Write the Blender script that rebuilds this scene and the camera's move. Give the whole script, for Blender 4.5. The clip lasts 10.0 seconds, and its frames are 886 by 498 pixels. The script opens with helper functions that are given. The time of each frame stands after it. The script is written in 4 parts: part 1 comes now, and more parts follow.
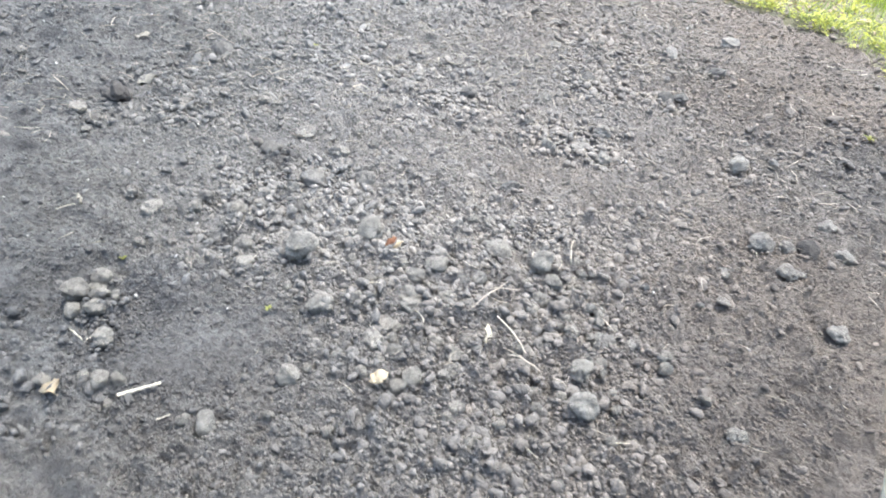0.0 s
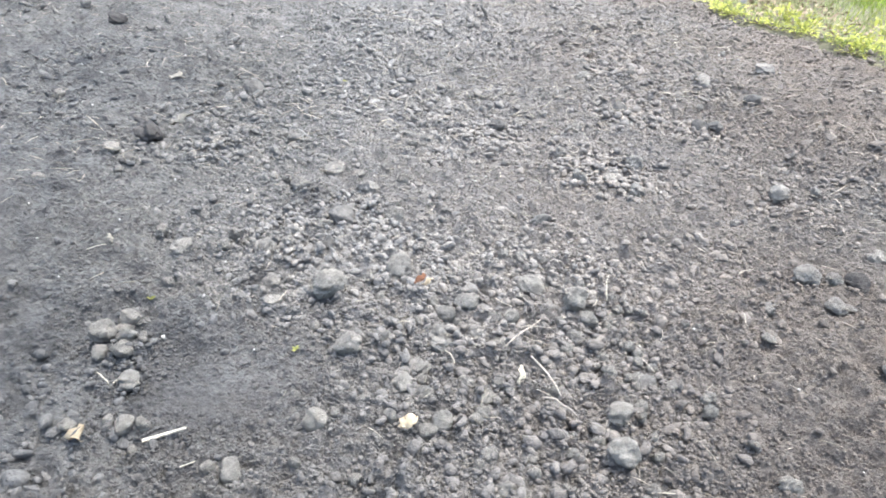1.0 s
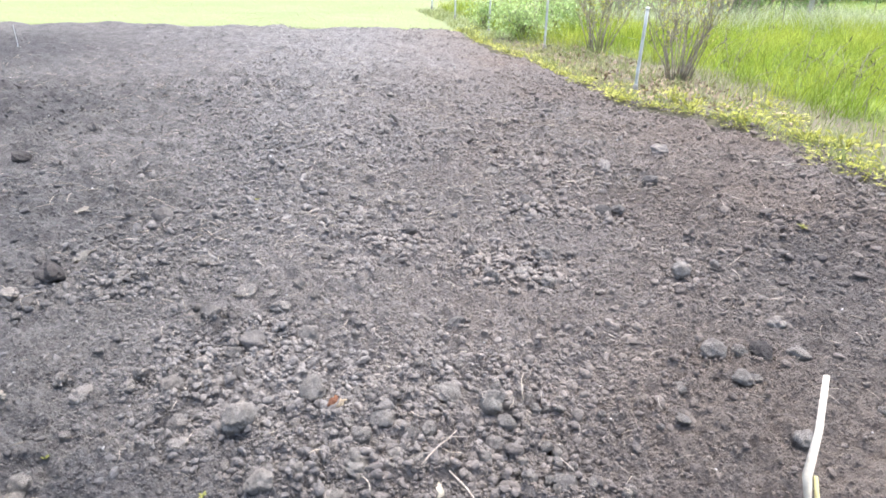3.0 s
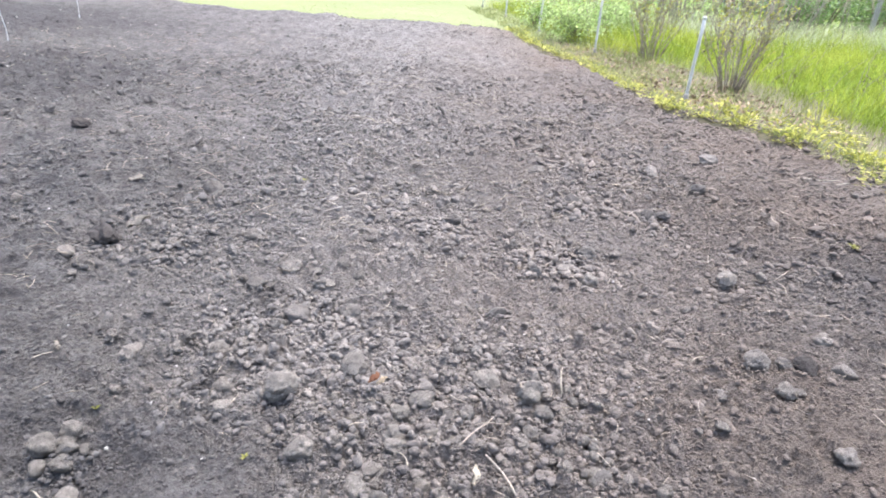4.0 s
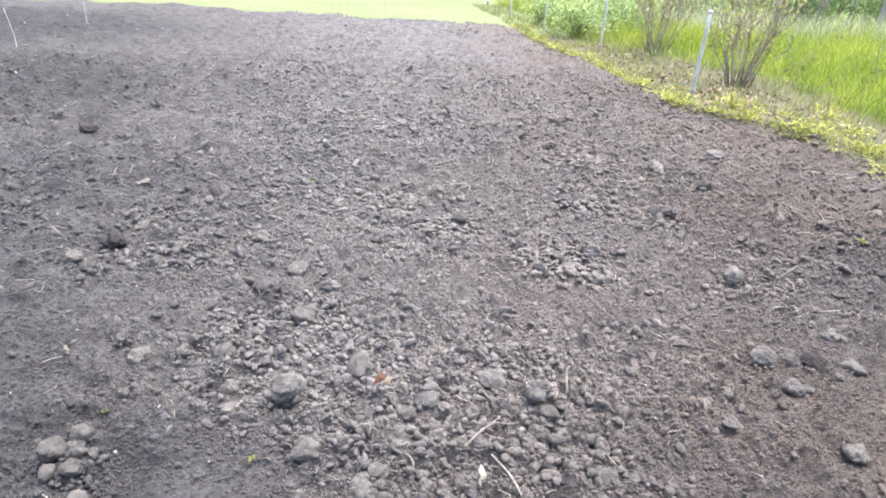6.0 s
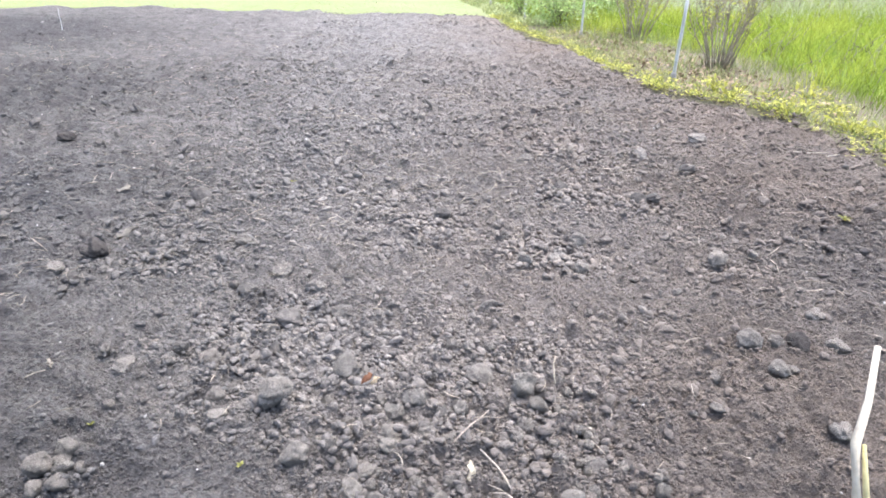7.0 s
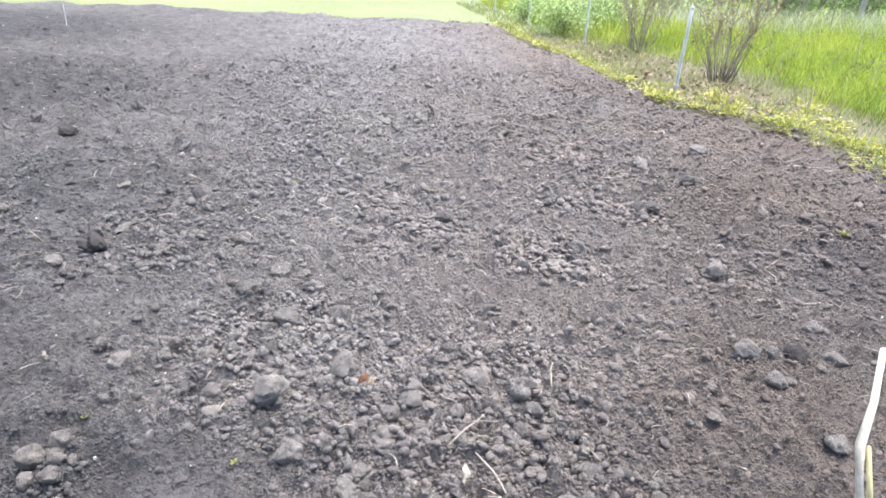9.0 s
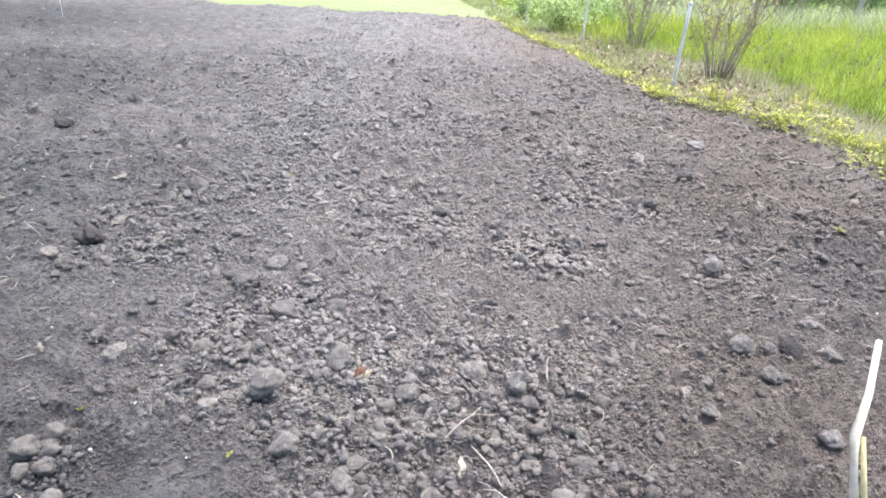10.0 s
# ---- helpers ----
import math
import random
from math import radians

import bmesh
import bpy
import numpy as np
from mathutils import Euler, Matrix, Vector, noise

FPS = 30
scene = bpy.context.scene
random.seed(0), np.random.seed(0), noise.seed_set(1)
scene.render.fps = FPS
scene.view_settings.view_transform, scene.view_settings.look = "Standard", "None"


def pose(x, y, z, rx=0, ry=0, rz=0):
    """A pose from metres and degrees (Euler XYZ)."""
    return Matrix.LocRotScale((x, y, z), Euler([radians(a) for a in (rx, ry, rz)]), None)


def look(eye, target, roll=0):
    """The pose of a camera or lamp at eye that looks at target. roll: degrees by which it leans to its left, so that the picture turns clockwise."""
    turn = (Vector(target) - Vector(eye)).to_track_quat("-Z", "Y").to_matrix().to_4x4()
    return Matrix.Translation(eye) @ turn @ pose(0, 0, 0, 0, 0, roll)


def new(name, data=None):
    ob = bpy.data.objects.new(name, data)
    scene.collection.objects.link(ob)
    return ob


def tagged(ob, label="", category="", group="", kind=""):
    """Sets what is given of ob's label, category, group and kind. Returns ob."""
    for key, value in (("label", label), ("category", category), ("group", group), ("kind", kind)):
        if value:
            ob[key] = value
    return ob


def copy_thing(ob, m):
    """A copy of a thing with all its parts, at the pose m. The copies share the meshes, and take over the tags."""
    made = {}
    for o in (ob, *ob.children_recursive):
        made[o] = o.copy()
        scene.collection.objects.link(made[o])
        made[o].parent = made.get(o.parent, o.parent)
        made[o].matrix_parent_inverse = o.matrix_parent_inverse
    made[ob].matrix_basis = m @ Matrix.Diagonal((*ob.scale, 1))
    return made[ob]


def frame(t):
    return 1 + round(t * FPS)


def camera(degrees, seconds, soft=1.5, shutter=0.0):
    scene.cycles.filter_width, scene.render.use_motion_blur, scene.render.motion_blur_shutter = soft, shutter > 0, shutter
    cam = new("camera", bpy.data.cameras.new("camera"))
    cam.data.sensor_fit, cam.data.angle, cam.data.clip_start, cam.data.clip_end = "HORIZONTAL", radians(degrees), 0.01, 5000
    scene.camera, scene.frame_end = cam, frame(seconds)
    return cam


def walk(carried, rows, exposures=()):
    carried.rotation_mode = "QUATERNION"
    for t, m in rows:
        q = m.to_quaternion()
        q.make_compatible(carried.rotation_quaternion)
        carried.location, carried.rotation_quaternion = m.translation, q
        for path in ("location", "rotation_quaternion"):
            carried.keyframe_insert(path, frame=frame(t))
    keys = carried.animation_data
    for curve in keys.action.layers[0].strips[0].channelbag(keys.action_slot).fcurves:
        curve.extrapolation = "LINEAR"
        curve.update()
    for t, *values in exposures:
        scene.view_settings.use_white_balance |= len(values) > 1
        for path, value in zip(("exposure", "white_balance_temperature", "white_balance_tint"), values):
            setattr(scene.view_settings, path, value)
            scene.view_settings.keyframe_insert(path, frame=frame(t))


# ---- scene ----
LENS = 67.56
cam = camera(LENS, 10.0, soft=1.7, shutter=0.5)
# seconds, eye x y z, yaw, pitch, roll
ROWS = [
    (0.0, -0.101, -0.064, 1.454, -1.02, -33.85, 7.77),
    (0.5, -0.098, 0.001, 1.444, 0.77, -32.45, 5.72),
    (1.0, -0.102, -0.002, 1.443, 2.46, -31.58, 5.27),
    (1.2, -0.097, -0.006, 1.461, 3.91, -32.66, 4.05),
    (1.5, -0.054, -0.005, 1.511, 7.33, -30.34, 0.52),
    (1.7, -0.019, -0.015, 1.535, 6.04, -27.67, -0.62),
    (2.0, -0.018, 0.002, 1.541, 1.42, -27.54, 1.35),
    (2.2, 0.020, 0.005, 1.557, 1.63, -23.48, -3.23),
    (2.5, 0.028, 0.015, 1.538, -0.64, -23.14, -0.18),
    (2.7, 0.036, 0.026, 1.534, -1.87, -23.65, 0.74),
    (3.8, -0.031, 0.005, 1.505, -1.36, -23.24, 3.79),
    (4.0, -0.042, -0.009, 1.493, 0.26, -23.82, 4.74),
    (4.5, -0.028, -0.017, 1.499, 1.28, -24.08, 4.56),
    (5.0, -0.028, -0.009, 1.496, 0.48, -24.32, 5.01),
    (5.5, -0.031, -0.012, 1.500, 0.66, -23.57, 4.58),
    (6.8, 0.001, 0.001, 1.513, 0.77, -24.95, 1.82),
    (7.0, 0.008, 0.004, 1.515, 0.19, -24.63, 1.61),
    (7.5, 0.017, 0.016, 1.510, -0.72, -24.63, 1.75),
    (8.0, 0.004, 0.008, 1.500, -0.46, -24.02, 2.94),
    (8.5, 0.003, 0.005, 1.508, -0.28, -24.00, 2.46),
    (9.0, 0.000, 0.000, 1.500, 0.00, -24.07, 3.20),
    (9.5, 0.000, -0.001, 1.494, -0.09, -24.37, 3.53),
    (10.0, 0.000, -0.001, 1.495, -0.33, -24.48, 3.66),
]
EXPOSURES = [(0.0, 2.53, 6000, 0), (1.0, 2.50, 6000, 1), (1.7, 2.50, 6000, 1), (2.0, 2.48, 6000, 3), (2.2, 2.57, 6000, 5), (2.5, 2.22, 6050, 7), (4.0, 2.2, 6150, 10), (10.0, 2.2, 6080, 8)]
walk(cam, [(t, pose(x, y, z, 90 + pitch, 0, yaw) @ pose(0, 0, 0, 0, 0, roll)) for t, x, y, z, yaw, pitch, roll in ROWS], EXPOSURES)

# ---- light: bright hazy sky, soft sun near the zenith ----
SUN_EL, SUN_AZ = 76.0, 40.0
world = bpy.data.worlds.new("world")
scene.world = world
world.use_nodes = True
wn, wl = world.node_tree.nodes, world.node_tree.links
sky = wn.new("ShaderNodeTexSky")
sky.sky_type, sky.sun_disc = "NISHITA", False
sky.sun_elevation, sky.sun_rotation = radians(SUN_EL), radians(SUN_AZ)
sky.air_density, sky.dust_density = 1.0, 6.0
wn["Background"].inputs[1].default_value = 0.12
wl.new(sky.outputs[0], wn["Background"].inputs[0])
sun = new("sun", bpy.data.lights.new("sun", "SUN"))
sun.data.energy, sun.data.angle, sun.data.color = 0.5, radians(60), (1.0, 0.95, 0.88)
sun_dir = Vector((math.sin(radians(SUN_AZ)) * math.cos(radians(SUN_EL)), math.cos(radians(SUN_AZ)) * math.cos(radians(SUN_EL)), math.sin(radians(SUN_EL))))
sun.matrix_world = look(sun_dir * 30, (0, 0, 0))


# ---- materials ----
def material(name, build, rough=0.9, bump=None, translucent=0.0, metal=0.0, spec=0.3, haze_sheen=0.0):
    """build(nodes, links, coords) gives the colour socket; bump is a list of (scale, metres, detail)."""
    m = bpy.data.materials.new(name)
    m.use_nodes = True
    n, l = m.node_tree.nodes, m.node_tree.links
    p = n["Principled BSDF"]
    p.inputs["Roughness"].default_value = rough
    p.inputs["Metallic"].default_value = metal
    # sheen imitates distance haze: the surface pales at grazing angles
    p.inputs["Sheen Weight"].default_value, p.inputs["Sheen Roughness"].default_value = haze_sheen, 0.6
    p.inputs["Sheen Tint"].default_value = (1.0, 0.95, 0.91, 1)
    p.inputs["Specular IOR Level"].default_value = spec
    geo = n.new("ShaderNodeTexCoord").outputs["Object"]
    colour = build(n, l, geo)
    l.new(colour, p.inputs["Base Color"])
    last = None
    for scale, metres, detail in bump or ():
        tex = n.new("ShaderNodeTexNoise")
        tex.inputs["Scale"].default_value, tex.inputs["Detail"].default_value = scale, detail
        l.new(geo, tex.inputs["Vector"])
        b = n.new("ShaderNodeBump")
        b.inputs["Distance"].default_value = metres
        l.new(tex.outputs[0], b.inputs["Height"])
        if last:
            l.new(last, b.inputs["Normal"])
        last = b.outputs[0]
    if last:
        l.new(last, p.inputs["Normal"])
    if translucent:
        tr, mix = n.new("ShaderNodeBsdfTranslucent"), n.new("ShaderNodeMixShader")
        l.new(colour, tr.inputs[0])
        mix.inputs[0].default_value = translucent
        l.new(p.outputs[0], mix.inputs[1])
        l.new(tr.outputs[0], mix.inputs[2])
        l.new(mix.outputs[0], n["Material Output"].inputs[0])
    return m


def noise_fac(n, l, geo, scale, detail=4.0, lo=0.35, hi=0.65):
    tex, ramp = n.new("ShaderNodeTexNoise"), n.new("ShaderNodeMapRange")
    tex.inputs["Scale"].default_value, tex.inputs["Detail"].default_value = scale, detail
    l.new(geo, tex.inputs["Vector"])
    ramp.inputs[1].default_value, ramp.inputs[2].default_value = lo, hi
    l.new(tex.outputs[0], ramp.inputs[0])
    return ramp.outputs[0]


def blend(n, l, fac, a, b, mode="MIX"):
    mix = n.new("ShaderNodeMix")
    mix.data_type, mix.blend_type = "RGBA", mode
    for sock, v in ((mix.inputs[0], fac), (mix.inputs[6], a), (mix.inputs[7], b)):
        if hasattr(v, "links"):
            l.new(v, sock)
        elif isinstance(v, (int, float)):
            sock.default_value = v
        else:
            sock.default_value = (*v, 1)
    return mix.outputs[2]


def mottled(dark, light, scale, fine, fine_amount=0.5, per="none", spread=0.35, tint=None, tint_scale=1.0, vignette=0.0, darker=()):
    """Two-scale colour, varied piece by piece."""
    def build(n, l, geo):
        c = blend(n, l, noise_fac(n, l, geo, scale), dark, light)
        g = blend(n, l, noise_fac(n, l, geo, fine, 6, 0.3, 0.7), (0.55, 0.55, 0.55), (1.35, 1.35, 1.35))
        c = blend(n, l, fine_amount, c, blend(n, l, 1.0, c, g, "MULTIPLY"))
        # paler wedge widening with distance: the view's vignetting put into the colour
        if vignette:
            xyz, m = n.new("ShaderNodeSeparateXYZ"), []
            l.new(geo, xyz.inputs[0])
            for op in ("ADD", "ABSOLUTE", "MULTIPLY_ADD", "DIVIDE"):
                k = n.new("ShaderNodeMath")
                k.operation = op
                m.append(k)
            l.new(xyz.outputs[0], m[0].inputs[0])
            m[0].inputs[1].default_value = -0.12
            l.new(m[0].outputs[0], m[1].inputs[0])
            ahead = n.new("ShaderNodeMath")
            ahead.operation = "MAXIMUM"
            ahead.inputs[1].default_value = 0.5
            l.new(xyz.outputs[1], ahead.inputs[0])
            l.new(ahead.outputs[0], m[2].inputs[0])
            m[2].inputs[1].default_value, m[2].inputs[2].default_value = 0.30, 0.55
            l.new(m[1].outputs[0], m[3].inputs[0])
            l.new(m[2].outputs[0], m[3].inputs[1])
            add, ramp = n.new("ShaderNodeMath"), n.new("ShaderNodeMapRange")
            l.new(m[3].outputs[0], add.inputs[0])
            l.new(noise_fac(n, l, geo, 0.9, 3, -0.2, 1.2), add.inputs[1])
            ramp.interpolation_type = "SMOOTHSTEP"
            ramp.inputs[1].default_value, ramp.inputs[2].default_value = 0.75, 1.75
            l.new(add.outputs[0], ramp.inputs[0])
            c = blend(n, l, ramp.outputs[0], blend(n, l, 1.0, c, (1 + vignette, 1 + vignette, 1 + vignette), "MULTIPLY"), c)
        # darkened spots: moist soil, and shade or vignetting painted into the colour
        for px, py, size, left in darker:
            far, ramp = n.new("ShaderNodeVectorMath"), n.new("ShaderNodeMapRange")
            far.operation = "DISTANCE"
            l.new(geo, far.inputs[0])
            far.inputs[1].default_value = (px, py, 0)
            ramp.interpolation_type = "SMOOTHSTEP"
            ramp.inputs[1].default_value, ramp.inputs[2].default_value = size * 0.3, size
            ramp.inputs[3].default_value, ramp.inputs[4].default_value = 1, 0
            l.new(far.outputs["Value"], ramp.inputs[0])
            c = blend(n, l, ramp.outputs[0], c, blend(n, l, 1.0, c, (left, left * 1.02, left * 1.06), "MULTIPLY"))
        if tint:
            where = noise_fac(n, l, geo, tint_scale, 4, 0.15, 0.75)
            if vignette:
                side, both = n.new("ShaderNodeMapRange"), n.new("ShaderNodeMath")
                side.inputs[1].default_value, side.inputs[2].default_value = -1.2, 1.4
                l.new(xyz.outputs[0], side.inputs[0])
                both.operation = "MULTIPLY"
                l.new(where, both.inputs[0])
                l.new(side.outputs[0], both.inputs[1])
                where = both.outputs[0]
            c = blend(n, l, where, c, tint)
        if per != "none":
            r = n.new("ShaderNodeNewGeometry").outputs["Random Per Island"] if per == "island" else n.new("ShaderNodeObjectInfo").outputs["Random"]
            k = n.new("ShaderNodeMapRange")
            k.inputs[3].default_value, k.inputs[4].default_value = 1 - spread, 1 + spread
            l.new(r, k.inputs[0])
            v = n.new("ShaderNodeVectorMath")
            v.operation = "SCALE"
            l.new(c, v.inputs[0])
            l.new(k.outputs[0], v.inputs["Scale"])
            c = v.outputs[0]
        return c
    return build


# moist patches, plus hollows' shade and the view's dark borders painted as spots
DAMP_AND_SHADE = ((-1.95, 1.6, 1.1, 0.62), (-1.3, 1.25, 0.75, 0.74), (1.6, 1.5, 1.45, 0.52), (2.5, 2.7, 1.1, 0.82), (-2.3, 2.6, 0.9, 0.76), (-0.78, 1.46, 0.48, 0.68), (-3.1, 3.9, 1.7, 0.78), (0.1, 0.8, 1.6, 0.55), (-5.2, 6.9, 2.9, 0.56), (-8.0, 11.5, 4.2, 0.52), (3.3, 3.6, 1.8, 0.72),
        (-0.87, 2.68, 0.16, 0.55), (-0.86, 1.97, 0.14, 0.62), (-0.57, 1.83, 0.12, 0.6), (-0.98, 1.69, 0.20, 0.85), (1.2, 1.2, 0.8, 0.80), (1.46, 2.37, 0.16, 0.65), (0.75, 1.75, 0.35, 0.82))
# the plot's paler middle is the view's vignetting painted into the soil colour
SOIL = material("tilled_soil", mottled((0.116, 0.109, 0.105), (0.184, 0.174, 0.166), 5.5, 50, 0.9, tint=(0.192, 0.155, 0.129), tint_scale=0.5, vignette=0.46, darker=DAMP_AND_SHADE), 0.95,
                [(26, 0.035, 5), (90, 0.020, 5), (260, 0.008, 3)], spec=0.15, haze_sheen=0.08)
CRUMB = material("dry_soil_crumbs", mottled((0.135, 0.126, 0.119), (0.190, 0.178, 0.166), 9, 90, 0.6, "island", 0.20, tint=(0.192, 0.157, 0.131), tint_scale=0.5, vignette=0.38, darker=DAMP_AND_SHADE), 0.95,
                 [(70, 0.010, 5), (200, 0.004, 3)], spec=0.1, haze_sheen=0.06)
CLOD = material("dry_soil_clod", mottled((0.222, 0.204, 0.184), (0.306, 0.282, 0.256), 3, 20, 0.5, "object", 0.12), 0.95,
                [(7, 0.012, 6), (22, 0.009, 5), (60, 0.004, 3)], spec=0.1)
MEADOW = material("meadow_ground", mottled((0.10, 0.15, 0.03), (0.18, 0.23, 0.05), 2.0, 25, 0.6), 0.95, [(25, 0.03, 5)], spec=0.1)
DAMP_CLOD = material("damp_soil_clod", mottled((0.108, 0.100, 0.093), (0.160, 0.147, 0.137), 3, 20, 0.5, "object", 0.2), 0.95, [(7, 0.008, 6), (22, 0.005, 5)], spec=0.2)
VERGE = material("verge_earth", mottled((0.13, 0.12, 0.10), (0.21, 0.188, 0.15), 2.2, 30, 0.7, tint=(0.15, 0.14, 0.085), tint_scale=2.6), 0.95, [(30, 0.02, 5)], spec=0.1)
STRAW = material("dry_straw", mottled((0.27, 0.235, 0.18), (0.48, 0.435, 0.36), 30, 160, 0.5, "island", 0.35), 0.7)
FIBRE = material("root_fibre", mottled((0.25, 0.215, 0.17), (0.44, 0.39, 0.32), 30, 160, 0.4, "island", 0.4), 0.85)
WOOD = material("pale_wood", mottled((0.36, 0.32, 0.25), (0.58, 0.53, 0.45), 25, 140, 0.5, "object", 0.15), 0.7, [(150, 0.002, 3)])
ROOT = material("dry_root", mottled((0.32, 0.27, 0.22), (0.52, 0.46, 0.39), 30, 160, 0.6, "object", 0.2), 0.85, [(150, 0.002, 3)])
DEAD_LEAF = material("dead_leaf", mottled((0.38, 0.28, 0.17), (0.58, 0.49, 0.36), 30, 120, 0.5, "object", 0.25), 0.7, translucent=0.2)
PALE_LEAF = material("bleached_leaf", mottled((0.18, 0.165, 0.14), (0.30, 0.275, 0.235), 30, 120, 0.5), 0.8, translucent=0.15)
CREAM_LEAF = material("cream_leaf", mottled((0.50, 0.44, 0.33), (0.68, 0.62, 0.50), 30, 120, 0.5), 0.75, translucent=0.2)
RUST_LEAF = material("rust_leaf", mottled((0.16, 0.065, 0.038), (0.30, 0.15, 0.085), 60, 120, 0.5), 0.7, translucent=0.2)
LITTER = material("leaf_litter", mottled((0.20, 0.145, 0.10), (0.40, 0.31, 0.215), 6, 60, 0.4, "island", 0.5), 0.85)
WET_CLOD = material("wet_soil_clod", mottled((0.052, 0.047, 0.045), (0.082, 0.075, 0.071), 3, 20, 0.5, "object", 0.1), 0.9, [(7, 0.010, 6), (22, 0.006, 5)], spec=0.15)
STONE = material("pale_pebble", mottled((0.32, 0.305, 0.28), (0.50, 0.48, 0.45), 40, 150, 0.4, "island", 0.2), 0.8)
LAWN = material("lawn", mottled((0.195, 0.225, 0.115), (0.25, 0.275, 0.16), 0.35, 7, 0.35, tint=(0.22, 0.25, 0.12), tint_scale=0.15), 0.95, [(14, 0.03, 5)], spec=0.1)
GRASS = material("tall_grass", mottled((0.21, 0.30, 0.035), (0.43, 0.47, 0.078), 0.9, 9, 0.3, "island", 0.45), 0.6, translucent=0.45)
LAWN_BLADE = material("lawn_blades", mottled((0.30, 0.34, 0.13), (0.37, 0.39, 0.18), 0.6, 9, 0.3, "island", 0.2), 0.6, translucent=0.4)
VERGE_BLADE = material("verge_blades", mottled((0.24, 0.29, 0.10), (0.41, 0.42, 0.20), 1.2, 9, 0.3, "island", 0.35), 0.7, translucent=0.35)
DRY_GRASS = material("dead_grass", mottled((0.36, 0.40, 0.23), (0.56, 0.59, 0.40), 0.8, 9, 0.3, "island", 0.35), 0.7, translucent=0.35)
WEED = material("weed_leaf", mottled((0.36, 0.38, 0.07), (0.54, 0.53, 0.14), 2.5, 50, 0.4, "island", 0.4), 0.55, translucent=0.4)
SPROUT = material("sprout_leaf", mottled((0.20, 0.21, 0.06), (0.32, 0.31, 0.10), 20, 90, 0.4), 0.6, translucent=0.3)
LEAF = material("bush_leaf", mottled((0.33, 0.46, 0.15), (0.52, 0.61, 0.30), 3, 40, 0.4, "island", 0.4), 0.5, translucent=0.35)
DARK_LEAF = material("dark_leaf", mottled((0.14, 0.22, 0.08), (0.25, 0.35, 0.13), 1.5, 30, 0.4, "island", 0.4), 0.55, translucent=0.3)
# distance haze is mixed into this leaf colour
HAZED_LEAF = material("misty_leaf", mottled((0.30, 0.36, 0.33), (0.46, 0.51, 0.47), 0.5, 6, 0.4, "island", 0.25), 0.7, translucent=0.3)
BARK = material("shrub_bark", mottled((0.22, 0.18, 0.14), (0.38, 0.33, 0.27), 12, 90, 0.6, "object", 0.2), 0.85, [(90, 0.003, 4)])
TWIG_GREY = material("bare_twigs", mottled((0.24, 0.205, 0.17), (0.38, 0.34, 0.29), 2, 40, 0.5, "island", 0.3), 0.9)
POST_PAINT = material("pale_painted_steel", mottled((0.72, 0.76, 0.77), (0.83, 0.86, 0.86), 6, 60, 0.3, tint=(0.40, 0.40, 0.37), tint_scale=5), 0.5, [(60, 0.001, 3)])
CONCRETE = material("weathered_concrete", mottled((0.30, 0.29, 0.27), (0.44, 0.42, 0.39), 10, 120, 0.6), 0.9, [(90, 0.003, 4)])
WIRE = material("galvanised_wire", mottled((0.38, 0.40, 0.40), (0.52, 0.54, 0.54), 5, 60, 0.3), 0.45, metal=0.6)
STALK_LEAF = material("shrivelled_leaf", mottled((0.075, 0.062, 0.04), (0.14, 0.12, 0.08), 20, 90, 0.5), 0.8)
REED = material("dry_reed", mottled((0.52, 0.46, 0.37), (0.70, 0.64, 0.54), 14, 120, 0.4), 0.55, [(120, 0.0015, 4)])
REED_YELLOW = material("yellow_reed", mottled((0.58, 0.50, 0.22), (0.72, 0.64, 0.36), 14, 120, 0.4), 0.55, [(120, 0.0015, 4)])

# ---- shape helpers ----
rng = np.random.default_rng(7)
LATTICE = rng.random((256, 256))


def vnoise(x, y, size, off=0):
    """Smooth noise of 0 to 1 with features of that size in metres."""
    u, v = np.asarray(x) / size + 37.3 * off + 1000, np.asarray(y) / size + 11.7 * off + 1000
    i, j = np.floor(u).astype(int), np.floor(v).astype(int)
    a, b = u - i, v - j
    a, b = a * a * (3 - 2 * a), b * b * (3 - 2 * b)
    L = lambda p, q: LATTICE[p % 256, q % 256]
    return (L(i, j) * (1 - a) + L(i + 1, j) * a) * (1 - b) + (L(i, j + 1) * (1 - a) + L(i + 1, j + 1) * a) * b


def lumps(x, y, size, off=0):
    """Rounded bumps with sharp joints between them."""
    return 1 - np.abs(2 * vnoise(x, y, size, off) - 1)


def bump_at(x, y, cx, cy, sx, sy):
    return np.exp(-((x - cx) / sx) ** 2 - ((y - cy) / sy) ** 2)


EDGE_Y = (5.2, 6.0, 6.9, 7.3, 7.7, 8.3, 9.3, 10.4, 11.6, 13.2, 14.9, 17.0)
EDGE_X = (3.68, 3.52, 3.30, 3.02, 2.74, 2.50, 2.34, 2.13, 1.87, 1.53, 1.13, 0.90)


def edge_x(y):
    """The soil's long edge beside the fence."""
    y = np.asarray(y, float)
    line = np.interp(y, EDGE_Y, EDGE_X) + np.minimum(y - EDGE_Y[0], 0) * -0.22 + np.maximum(y - EDGE_Y[-1], 0) * -0.16
    return line + 0.16 * (vnoise(y, 0 * y, 0.7, 3) - 0.5) + 0.10 * (vnoise(y, 0 * y, 0.22, 4) - 0.5)


